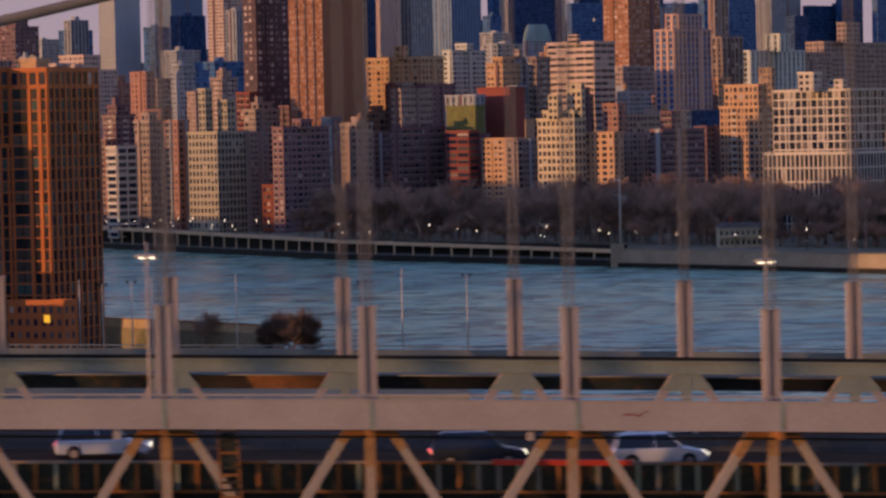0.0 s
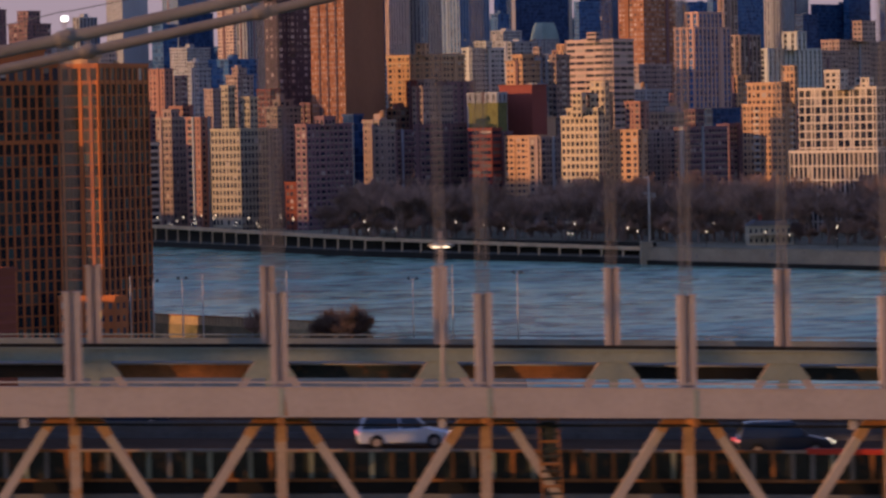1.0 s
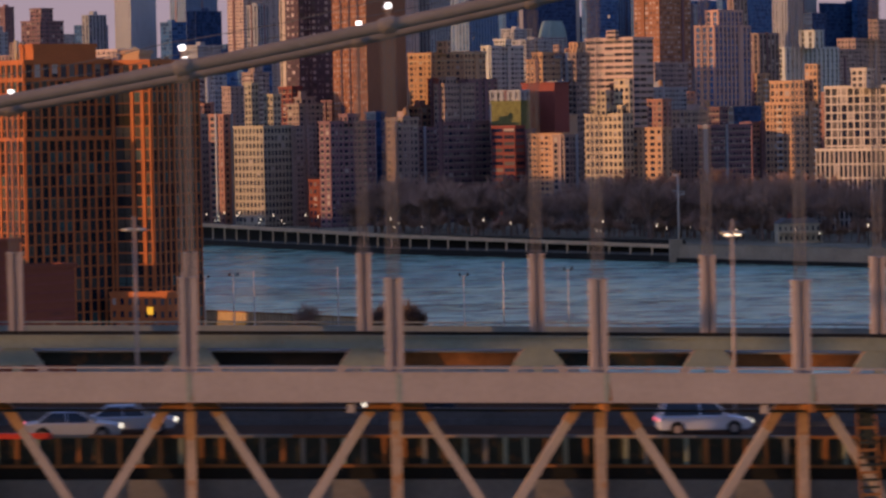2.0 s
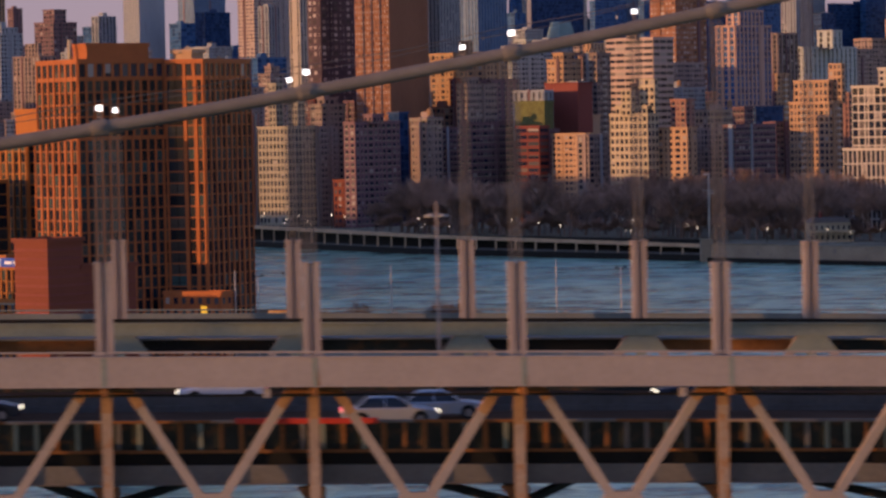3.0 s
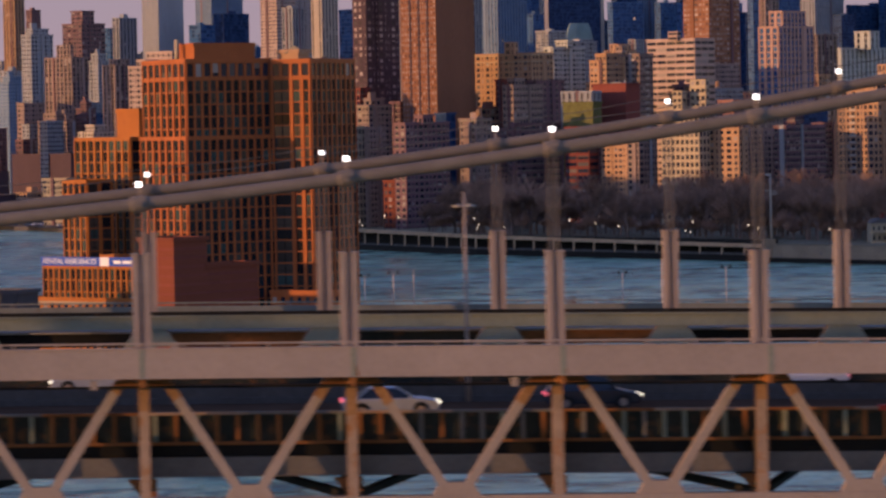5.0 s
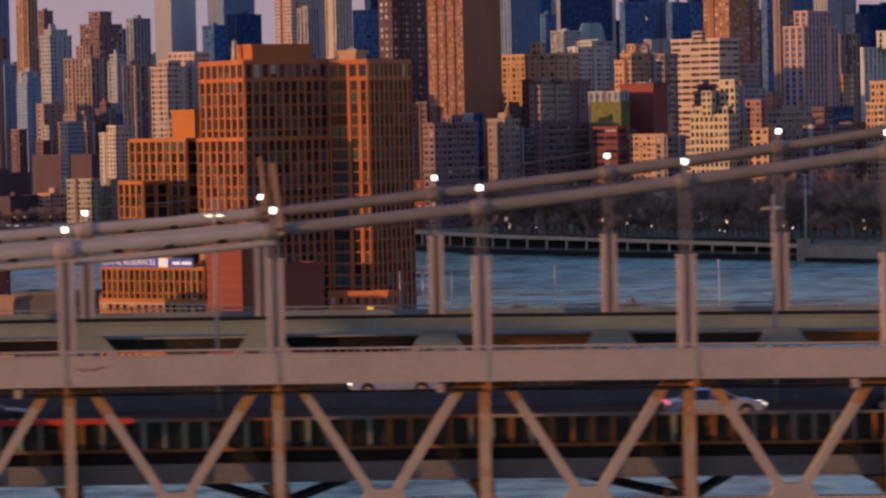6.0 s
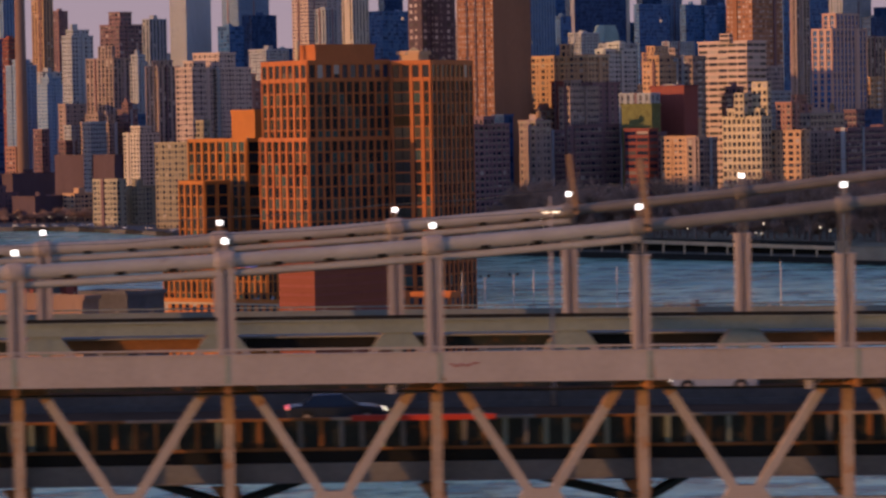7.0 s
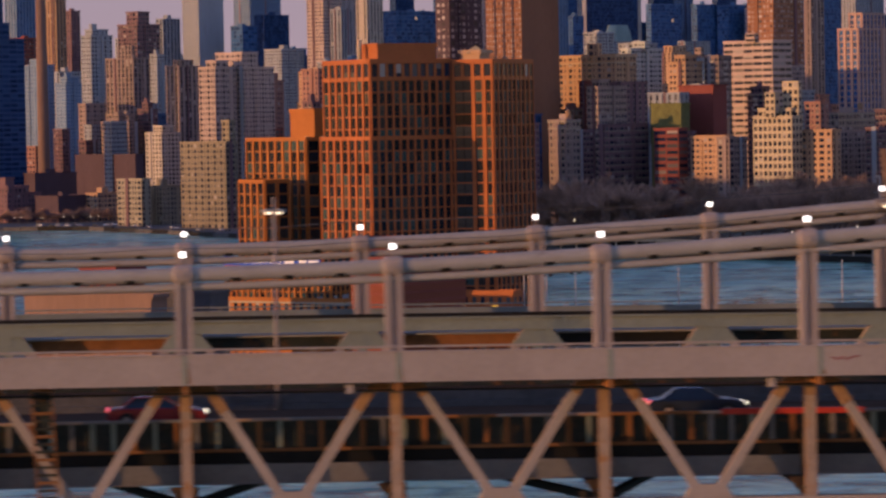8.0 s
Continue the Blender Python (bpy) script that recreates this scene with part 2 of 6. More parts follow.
PANES_BLUE = pane_material("blue_window_panes", [(0.02, 0.064, 0.16), (0.03, 0.095, 0.22), (0.014, 0.04, 0.105), (0.05, 0.115, 0.23)],
                           0.3, 0.001, gloss=0.04)
PANES_DARK = pane_material("dark_window_panes", [(0.012, 0.034, 0.090), (0.018, 0.048, 0.12), (0.009, 0.025, 0.068), (0.026, 0.062, 0.14)],
                           0.3, 0.001, gloss=0.02)


# ---- mesh building ----
class Shape:
    """Collects boxes, beams and tubes into one mesh."""

    def __init__(self):
        self.v, self.f = [], []

    def hexa(self, pts):
        n = len(self.v)
        self.v += [tuple(p) for p in pts]
        self.f += [tuple(n + i for i in q) for q in
                   ((0, 3, 2, 1), (4, 5, 6, 7), (0, 1, 5, 4), (1, 2, 6, 5), (2, 3, 7, 6), (3, 0, 4, 7))]
        return self

    def box(self, x0, x1, y0, y1, z0, z1):
        return self.hexa([(x0, y0, z0), (x1, y0, z0), (x1, y1, z0), (x0, y1, z0),
                          (x0, y0, z1), (x1, y0, z1), (x1, y1, z1), (x0, y1, z1)])

    def quad(self, a, b, c, d):
        n = len(self.v)
        self.v += [tuple(a), tuple(b), tuple(c), tuple(d)]
        self.f.append((n, n + 1, n + 2, n + 3))
        return self

    def beam(self, p, q, w, h, up=(0, 0, 1)):
        """A bar from p to q; w is its width across, h its depth along up."""
        p, q = Vector(p), Vector(q)
        d = (q - p).normalized()
        s = d.cross(Vector(up))
        s = s.normalized() if s.length > 1e-6 else Vector((1, 0, 0))
        u = s.cross(d).normalized()
        s, u = s * w / 2, u * h / 2
        return self.hexa([p - s - u, p + s - u, p + s + u, p - s + u, q - s - u, q + s - u, q + s + u, q - s + u])

    def tube(self, pts, r, n=10, ends=True):
        k = len(self.v)
        pts = [Vector(p) for p in pts]
        rr = r if isinstance(r, (list, tuple)) else [r] * len(pts)
        for i, p in enumerate(pts):
            d = (pts[min(i + 1, len(pts) - 1)] - pts[max(i - 1, 0)]).normalized()
            s = d.cross(Vector((0, 0, 1)))
            s = s.normalized() if s.length > 0.05 else Vector((1, 0, 0))
            u = s.cross(d)
            for j in range(n):
                a = 2 * math.pi * j / n
                self.v.append(tuple(p + (s * math.cos(a) + u * math.sin(a)) * rr[i]))
        for i in range(len(pts) - 1):
            for j in range(n):
                a, b = k + i * n + j, k + i * n + (j + 1) % n
                self.f.append((a, b, b + n, a + n))
        if ends:
            self.f.append(tuple(k + j for j in range(n))[::-1])
            self.f.append(tuple(k + (len(pts) - 1) * n + j for j in range(n)))
        return self

    def prism(self, outline, y0, y1):
        """An outline of (x, z) pushed from y0 to y1."""
        n, k = len(outline), len(self.v)
        self.v += [(x, y0, z) for x, z in outline] + [(x, y1, z) for x, z in outline]
        self.f.append(tuple(range(k, k + n)))
        self.f.append(tuple(range(k + 2 * n - 1, k + n - 1, -1)))
        self.f += [(k + i, k + n + i, k + n + (i + 1) % n, k + (i + 1) % n) for i in range(n)]
        return self

    def loft(self, a, b):
        """A body between two like outlines of 3D points."""
        n, k = len(a), len(self.v)
        self.v += [tuple(p) for p in a] + [tuple(p) for p in b]
        self.f.append(tuple(range(k, k + n)))
        self.f.append(tuple(range(k + 2 * n - 1, k + n - 1, -1)))
        self.f += [(k + i, k + n + i, k + n + (i + 1) % n, k + (i + 1) % n) for i in range(n)]
        return self

    def ring(self, pts, wide, z0, z1):
        """A closed coping round a loop of (x, y) corners, one joined body."""
        k, n = len(self.v), len(pts)
        cen = sum((Vector(p) for p in pts), Vector((0, 0))) / n
        out = [Vector(p) + (Vector(p) - cen).normalized() * wide * 0.7 for p in pts]
        inn = [Vector(p) - (Vector(p) - cen).normalized() * wide * 0.7 for p in pts]
        for loop, z in ((out, z0), (out, z1), (inn, z1), (inn, z0)):
            self.v += [(p.x, p.y, z) for p in loop]
        for r in range(4):
            for i in range(n):
                a, b, c, d = r * n + i, r * n + (i + 1) % n, (r + 1) % 4 * n + (i + 1) % n, (r + 1) % 4 * n + i
                self.f.append((k + a, k + b, k + c, k + d))
        return self

    def mesh(self, name, mat, smooth=False):
        me = bpy.data.meshes.new(name)
        me.from_pydata(self.v, [], self.f)
        me.materials.append(mat)
        bm = bmesh.new()
        bm.from_mesh(me)
        bmesh.ops.recalc_face_normals(bm, faces=bm.faces)
        bm.to_mesh(me)
        bm.free()
        if smooth:
            me.polygons.foreach_set("use_smooth", [True] * len(me.polygons))
        return me


def part(name, shape, mat, parent=None, label="", smooth=False, kind=""):
    me = shape.mesh(name, mat, smooth) if isinstance(shape, Shape) else shape
    ob = new(name, me)
    if parent:
        ob.parent = parent
    return tagged(ob, label, kind=kind)


def thing(name, label, category, group="", kind="", at=(0, 0, 0)):
    ob = new(name)
    ob.location = at
    return tagged(ob, label, category, group, kind)


# ---- the bridge ----
P = 9.56                       # a panel of the stiffening truss
SEP = 30.0                     # from truss to truss
FIRST, LAST = -12, 14


def post_z(x):
    i = x / P
    return 60.0 - 0.179 * i - 0.0088 * i * i


def cable_z(x):
    i = x / P
    return 64.77 + 1.221 * i + 0.0797 * i * i


def strip(shape, x0, x1, y0, y1, d0, d1):
    """A straight run between two stations that follows the deck's grade; d0, d1 below the post tops."""
    a, b = post_z(x0), post_z(x1)
    return shape.hexa([(x0, y0, a + d0), (x1, y0, b + d0), (x1, y1, b + d0), (x0, y1, a + d0),
                       (x0, y0, a + d1), (x1, y0, b + d1), (x1, y1, b + d1), (x0, y1, a + d1)])


def run(outline, x0, x1):
    """An outline of (y, depth below the post tops) carried along the deck's grade."""
    a, b = post_z(x0), post_z(x1)
    return Shape().loft([(x0, y, a + d) for y, d in outline], [(x1, y, b + d) for y, d in outline])


def upright(outline, z0, z1):
    return Shape().loft([(x, y, z0) for x, y in outline], [(x, y, z1) for x, y in outline])


def h_section(x, y, w, d, web, flange):
    """Outline of an H: two flanges of width w - one at each end of depth d - joined by a web."""
    return [(x - w, y - d), (x + w, y - d), (x + w, y - d + flange), (x + web, y - d + flange), (x + web, y + d - flange),
            (x + w, y + d - flange), (x + w, y + d), (x - w, y + d), (x - w, y + d - flange), (x - web, y + d - flange),
            (x - web, y - d + flange), (x - w, y - d + flange)]


def truss(y, out, label):
    """One stiffening truss with its suspender posts; out is -1 or 1, away from the roadway."""
    t = thing("stiffening_truss", label, "bridge truss", "stiffening trusses of the bridge")
    inner = STEEL_GREEN
    for i in range(FIRST, LAST):
        x0, x1 = i * P, (i + 1) * P
        xm = (x0 + x1) / 2
        part("top_chord", run([(y - 0.35, -5.2), (y + 0.35, -5.2), (y + 0.35, -4.55), (y + 0.5, -4.55), (y + 0.5, -4.45), (y - 0.5, -4.45),
                               (y - 0.5, -4.55), (y - 0.35, -4.55)], x0, x1), inner if out > 0 else STEEL, t)
        part("bottom_chord", strip(Shape(), x0, x1, y - 0.32, y + 0.32, -11.95, -11.25), STEEL, t)
        if out > 0:
            part("cover_strip", strip(Shape(), x0, x1, y - 0.42, y - 0.30, -4.44, -4.24), STEEL_DARK, t, "dark cover strip along the chord")
        top0, top1, bot = post_z(x0) - 5.1, post_z(x1) - 5.1, post_z(xm) - 11.3
        part("diagonal", Shape().beam((x0 + 0.55, y, top0), (xm - 0.25, y, bot), 0.42, 0.44, (0, 1, 0)), STEEL, t)
        part("diagonal", Shape().beam((x1 - 0.55, y, top1), (xm + 0.25, y, bot), 0.42, 0.44, (0, 1, 0)), STEEL, t)
        if out < 0:
            for xa, za, xb in ((x0 + 0.55, top0, xm - 0.25), (x1 - 0.55, top1, xm + 0.25)):
                p, q = Vector((xa, y, za)), Vector((xb, y, bot))
                part("splice_plate", Shape().beam(p, p.lerp(q, 0.20 + 0.05 * ((i * 7) % 3)), 0.46, 0.48, (0, 1, 0)), RUST_TAN, t, "rusty splice plate")
        z = post_z(xm)
        part("bottom_gusset", Shape().prism([(xm - 1.15, z - 11.3), (xm + 1.15, z - 11.3), (xm + 0.75, z - 10.65),
                                             (xm - 0.75, z - 10.65)], y - 0.24, y + 0.24), STEEL, t)
    for i in range(FIRST, LAST + 1):
        x, z = i * P, post_z(i * P)
        knee = z - 6.6 - 0.9 * ((i * 5) % 4) / 3
        part("vertical", upright(h_section(x, y, 0.24, 0.26, 0.09, 0.06), z - 11.3, knee), STEEL_RUST if out < 0 else inner, t, "rust-stained vertical" if out < 0 else "")
        part("vertical_head", upright(h_section(x, y, 0.25, 0.27, 0.10, 0.07), knee, z - 5.15), RUST_TAN if out < 0 else inner, t, "deeply rusted head of the vertical" if out < 0 else "")
        part("top_gusset", Shape().prism([(x - 0.75, z - 5.2), (x - 1.45, z - 6.05), (x - 0.9, z - 6.15), (x + 0.9, z - 6.15),
                                          (x + 1.45, z - 6.05), (x + 0.75, z - 5.2)], y - 0.25, y + 0.25), RUST if out < 0 else inner, t,
             "rust-streaked gusset plate" if out < 0 else "")
        top = min(z, cable_z(x) - 0.2)
        # two stout flanges with a recessed web between them
        h = upright([(x - 0.40, y - 0.30), (x - 0.13, y - 0.30), (x - 0.13, y - 0.10), (x + 0.13, y - 0.10), (x + 0.13, y - 0.30),
                     (x + 0.40, y - 0.30), (x + 0.40, y + 0.30), (x + 0.13, y + 0.30), (x + 0.13, y + 0.10), (x - 0.13, y + 0.10),
                     (x - 0.13, y + 0.30), (x - 0.40, y + 0.30)], z - 4.45, top)
        p = part("suspender_post", h, STEEL, t)
        part("cap_plate", Shape().box(x - 0.46, x - 0.10, y - 0.36, y + 0.36, top, top + 0.07)
             .box(x + 0.10, x + 0.46, y - 0.36, y + 0.36, top, top + 0.07), STEEL, p)
    return t


def walkway(y_truss, out, paint, stringer):
    """The footway carried outside a truss: fascia panels, floor, rail and brackets."""
    w = thing("footway", "pinkish grey painted steel footway with solid fascia panels" if out < 0 else
              "grey green painted steel footway across the roadway", "footway", "footways of the bridge")
    yf = y_truss + out * 2.87
    for i in range(FIRST, LAST):
        x0, x1 = i * P + 0.05, (i + 1) * P - 0.05
        a, b = sorted((yf - 0.06, yf + 0.06))
        panel = run([(a - 0.05, -5.52), (b + 0.05, -5.52), (b + 0.05, -5.46), (b, -5.46), (b, -4.20), (b + 0.05, -4.20), (b + 0.05, -4.12),
                     (a - 0.05, -4.12), (a - 0.05, -4.20), (a, -4.20), (a, -5.46), (a - 0.05, -5.46)], x0, x1)
        part("fascia_panel", panel, paint, w)
        c, d = sorted((yf - out * 0.10, y_truss + out * 0.45))
        part("floor_plate", strip(Shape(), x0, x1, c, d, -5.46, -5.36), CONCRETE, w)
        e, f = sorted((y_truss + out * 0.75, y_truss + out * 0.95))
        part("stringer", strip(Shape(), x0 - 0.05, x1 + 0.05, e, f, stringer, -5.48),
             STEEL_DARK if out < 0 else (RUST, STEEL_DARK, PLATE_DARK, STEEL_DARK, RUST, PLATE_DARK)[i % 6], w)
        part("rail", strip(Shape(), x0 - 0.05, x1 + 0.05, yf - 0.04, yf + 0.04, -3.97, -3.89), STEEL if out < 0 else RAIL_GREY, w)
        for k in range(5):
            x = i * P + P * k / 5
            z = post_z(x)
            part("rail_post", Shape().box(x - 0.04, x + 0.04, yf - 0.035, yf + 0.035, z - 4.12, z - 3.97), STEEL, w)
    for i in range(FIRST, LAST + 1):
        x, z = i * P, post_z(i * P)
        a, b = sorted((yf + out * 0.075, yf - out * 0.03))
        part("seam_plate", Shape().box(x - 0.10, x + 0.10, a, b, z - 5.54, z - 4.18), STEEL_GREEN, w, "dark seam plate")
        c, d = sorted((yf - out * 0.1, y_truss + out * 0.3))
        part("bracket", Shape().box(x - 0.12, x + 0.12, c, d, z - 5.95, z - 5.47), RUST, w)
        if out < 0 and i % 3 != 1:
            h = 0.35 + 0.25 * ((i * 7) % 4)
            part("rust_streak", Shape().prism([(x + 0.11, z - 5.46), (x + 0.19 + 0.03 * (i % 3), z - 5.46), (x + 0.13, z - 5.46 + h)], yf - 0.066, yf - 0.05), RUST, w, "rust streak beside the seam")
    return w


def main_cable(y, label):
    c = thing("main_cable", label, "bridge cable", "main cables of the bridge")
    for i in range(FIRST, LAST):
        x0, x1 = i * P, (i + 1) * P
        pts = [(x0 + (x1 - x0) * k / 4, y, cable_z(x0 + (x1 - x0) * k / 4)) for k in range(5)]
        pale = i < -3
        part("cable_length", Shape().tube(pts, 0.34 if pale else 0.30, 14, False), CABLE_PALE if pale else CABLE, c,
             "pale painted wrapped cable" if pale else "dark grey wrapped cable", True)
        part("hand_rope", Shape().tube([(x0, y - 0.35, cable_z(x0) + 1.2), ((x0 + x1) / 2, y - 0.35, cable_z((x0 + x1) / 2) + 1.1),
                                        (x1, y - 0.35, cable_z(x1) + 1.25)], 0.022, 5, False), ROPE, c)
        if pale:
            for k in range(1, 4):
                x = x0 + P * k / 4
                part("wrap_clamp", Shape().tube([(x - 0.22, y, cable_z(x - 0.22) - 0.05), (x + 0.22, y, cable_z(x + 0.22) - 0.05)], 0.315, 12),
                     STEEL_DARK, c, "", True)
            part("under_rope", Shape().tube([(px, py, pz - 0.57) for px, py, pz in pts], 0.18, 8, False), CABLE_PALE, c, "", True)
    for i in range(FIRST, LAST + 1):
        x, z = i * P, cable_z(i * P)
        r = 0.47 if i < -3 else 0.40
        w = 0.45 if i < -3 else 0.38
        s = (cable_z(x + 0.5) - cable_z(x - 0.5))
        band = Shape().tube([(x - w, y, z - w * s), (x - w * 0.8, y, z - 0.8 * w * s), (x + 0.8 * w, y, z + 0.8 * w * s),
                             (x + w, y, z + w * s)], [r * 0.85, r, r, r * 0.85], 14)
        band.box(x - 0.10, x + 0.10, y - 0.5, y + 0.5, z - 0.12, z + 0.12)
        b = part("cable_band", band, STEEL if i < -3 else CABLE, c)
        low = post_z(x)
        if z - low > 0.9:
            for k, dx in enumerate((-0.26, -0.09, 0.09, 0.26)):
                dy = 0.14 if k % 2 else -0.14
                part("suspender_rope", Shape().tube([(x + dx, y + dy, low - 0.1), (x + dx, y + dy, z)], 0.034, 6, False), ROPE, c, "", True)
    return c


def cable_lamp(x, y):
    z = cable_z(x) + 0.34
    l = thing("cable_lamp", "small bright white lamp on a short stand on the main cable", "lamp", "lamps along the main cables",
              at=(x, y, z))
    part("stand", Shape().box(-0.05, 0.05, -0.05, 0.05, 0, 0.42), STEEL, l)
    part("lamp_housing", Shape().box(-0.15, 0.15, -0.12, 0.12, 0.38, 0.44), STEEL, l)
    part("lamp_globe", Shape().tube([(0, 0, 0.44), (0, 0, 0.47), (0, 0, 0.67), (0, 0, 0.70)], [0.075, 0.10, 0.10, 0.065], 10), LAMP_GLOW, l,
         "glowing white lamp", True)
    return l


truss(0.0, -1, "pinkish grey steel stiffening truss with rust-stained verticals")
truss(SEP, 1, "grey green steel stiffening truss across the roadway")
walkway(0.0, -1, STEEL, -5.66)
walkway(SEP, 1, RAIL_GREY, -6.2)
main_cable(0.0, "grey wrapped main suspension cable above the truss")
main_cable(SEP, "grey wrapped main suspension cable above the far truss")
first_lamp = cable_lamp(FIRST * P, 0.0)
for i in range(FIRST, LAST + 1):
    for y in (0.0, SEP):
        if (i, y) != (FIRST, 0.0):
            copy_thing(first_lamp, pose(i * P, y, cable_z(i * P) + 0.34))

# roadway, its edge barriers, the median and the floor steel under it
deck = Shape()
for i in range(FIRST, LAST):
    strip(deck, i * P, (i + 1) * P, 2.2, SEP - 2.2, -8.45, -8.10)
tagged(part("road", deck, ASPHALT), "dark asphalt roadway between the trusses", "road", kind="structure")


def edge_barrier(y, side):
    b = thing("road_barrier", "panelled steel road barrier with rusty posts and a rusty top rail", "barrier", "road barriers")
    for i in range(FIRST, LAST):
        x0 = i * P
        for k in range(2):
            part("top_rail", strip(Shape(), x0 + P / 2 * k, x0 + P / 2 * (k + 1), y - 0.12, y + 0.12, -7.58, -7.45),
                 (RUST, GIRDER, STEEL_RUST)[(i * 3 + k * 2 + i // 2) % 3], b)
        part("bottom_rail", strip(Shape(), x0, x0 + P, y - 0.16, y + 0.16, -8.98, -8.84), RUST, b)
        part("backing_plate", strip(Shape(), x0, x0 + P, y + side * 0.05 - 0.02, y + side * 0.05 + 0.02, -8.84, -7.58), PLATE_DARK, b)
        # added dark plate, standing in for the shaded gap above the edge girder
        part("gap_shade_plate", strip(Shape(), x0, x0 + P, y + side * 0.12 - 0.03, y + side * 0.12 + 0.03, -9.56, -8.98), STEEL_DARK, b)
        count = 10 if side > 0 else 7
        for k in range(count):
            x = x0 + P * (k + 0.5) / count
            z = post_z(x)
            part("barrier_post", Shape().box(x - 0.10, x + 0.10, y - side * 0.14, y + side * 0.03, z - 8.84, z - 7.58),
                 (RUST, GIRDER, STEEL_GREEN, RUST)[(i * 5 + k * k + k // 3) % 4], b)
    return b


near_barrier = edge_barrier(2.0, 1)
for i in (-4.4, 1.62, 7.62):
    part("red_strip", strip(Shape(), i * P, i * P + 6.7, 1.85, 2.15, -7.62, -7.36), RED_TRIM, near_barrier, "red painted strip on the top rail")
edge_barrier(SEP - 2.0, -1)
# the near-black colour paints in the shade under the roadway
steel = thing("floor_steel", "steel floor beams and bracing under the roadway, shade put into their dark colour", "bridge deck")
for i in range(FIRST, LAST + 1):
    x, z = i * P, post_z(i * P)
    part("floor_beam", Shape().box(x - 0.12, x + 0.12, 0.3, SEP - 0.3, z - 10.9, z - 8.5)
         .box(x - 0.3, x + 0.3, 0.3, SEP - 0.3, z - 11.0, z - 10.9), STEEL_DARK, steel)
    part("beam_end", Shape().prism([(x - 0.85, z - 10.5), (x + 0.5, z - 10.5), (x + 0.5, z - 11.3), (x - 0.25, z - 11.3)], 1.0, 1.5), RUST, steel, "rusty floor beam end")
for i in range(FIRST, LAST):
    x0, x1 = i * P, (i + 1) * P
    for y in (1.9, SEP - 1.9):
        part("edge_girder", strip(strip(Shape(), x0, x1, y - 0.1, y + 0.1, -10.40, -9.55), x0, x1, y - 0.25, y + 0.25, -10.46, -10.40),
             GIRDER, steel, "weathered grey edge girder")
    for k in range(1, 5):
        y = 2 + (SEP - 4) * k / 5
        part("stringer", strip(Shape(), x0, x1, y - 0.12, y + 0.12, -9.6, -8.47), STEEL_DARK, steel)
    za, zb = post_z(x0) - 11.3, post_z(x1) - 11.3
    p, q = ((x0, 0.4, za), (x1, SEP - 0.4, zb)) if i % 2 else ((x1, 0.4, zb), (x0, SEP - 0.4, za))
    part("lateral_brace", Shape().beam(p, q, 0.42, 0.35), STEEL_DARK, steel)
median = thing("median_barrier", "low concrete median barrier on the roadway", "barrier")
for i in range(FIRST, LAST):
    x0 = i * P
    part("barrier_length", strip(strip(Shape(), x0, x0 + P - 0.03, 14.6, 15.4, -8.1, -7.8), x0, x0 + P - 0.03, 14.85, 15.15, -7.8, -7.25),
         ROAD_CONCRETE, median)


def road_lamp(x, lit):
    z = post_z(x) - 8.1
    l = thing("street_lamp", "thin grey steel street lamp with two short arms, " + ("lit" if lit else "unlit"), "street lamp", "street lamps on the bridge",
              at=(x, 14.5, z))
    part("pole", Shape().tube([(0, 0, 0), (0, 0, 4), (0, 0, 10.6)], [0.12, 0.09, 0.06], 8), STEEL, l, "", True)
    for s in (-1, 1):
        a = part("arm", Shape().tube([(0, 0, 9.75), (s * 0.15, 0, 9.88), (s * 0.3, 0, 9.88)], 0.04, 6), STEEL, l, "", True)
        part("lamp_head", Shape().tube([(s * 0.08, 0, 9.88), (s * 0.2, 0, 9.92), (s * 0.62, 0, 9.88)], [0.05, 0.10, 0.06], 8), CONCRETE, a, "", True)
        if lit:
            part("lamp_lens", Shape().box(min(s * 0.12, s * 0.4), max(s * 0.12, s * 0.4), -0.08, 0.08, 9.74, 9.83), WARM_GLOW, a, "glowing warm lens")
    return l


lamps = {True: road_lamp(56.4, True), False: road_lamp(26.0, False)}
for x, lit in ((88.2, True), (-3.0, False), (-31.3, True), (-62.4, True), (118.6, True), (-93.0, False)):
    copy_thing(lamps[lit], pose(x, 14.5, post_z(x) - 8.1))


# a far, plain sheet of dawn sky behind the city
sky_mat = bpy.data.materials.new("dawn_sky")
sky_mat.use_nodes = True
sn = sky_mat.node_tree
sn.nodes.clear()
em, mo = sn.nodes.new("ShaderNodeEmission"), sn.nodes.new("ShaderNodeOutputMaterial")
sep, gp = sn.nodes.new("ShaderNodeSeparateXYZ"), sn.nodes.new("ShaderNodeNewGeometry")
mr, rp = sn.nodes.new("ShaderNodeMapRange"), sn.nodes.new("ShaderNodeValToRGB")
mr.inputs["From Max"].default_value = 900
rp.color_ramp.elements[0].color, rp.color_ramp.elements[1].color = (0.44, 0.315, 0.365, 1), (0.25, 0.245, 0.35, 1)
sn.links.new(gp.outputs["Position"], sep.inputs["Vector"])
sn.links.new(sep.outputs["Z"], mr.inputs["Value"])
sn.links.new(mr.outputs["Result"], rp.inputs["Fac"])
sn.links.new(rp.outputs["Color"], em.inputs["Color"])
sn.links.new(em.outputs["Emission"], mo.inputs["Surface"])
tagged(part("backdrop", Shape().quad((-2500, 4750, -5), (3200, 4750, -5), (3200, 4750, 900), (-2500, 4750, 900)), sky_mat),
       "plain mauve dawn sky far behind the city", "sky", kind="structure")

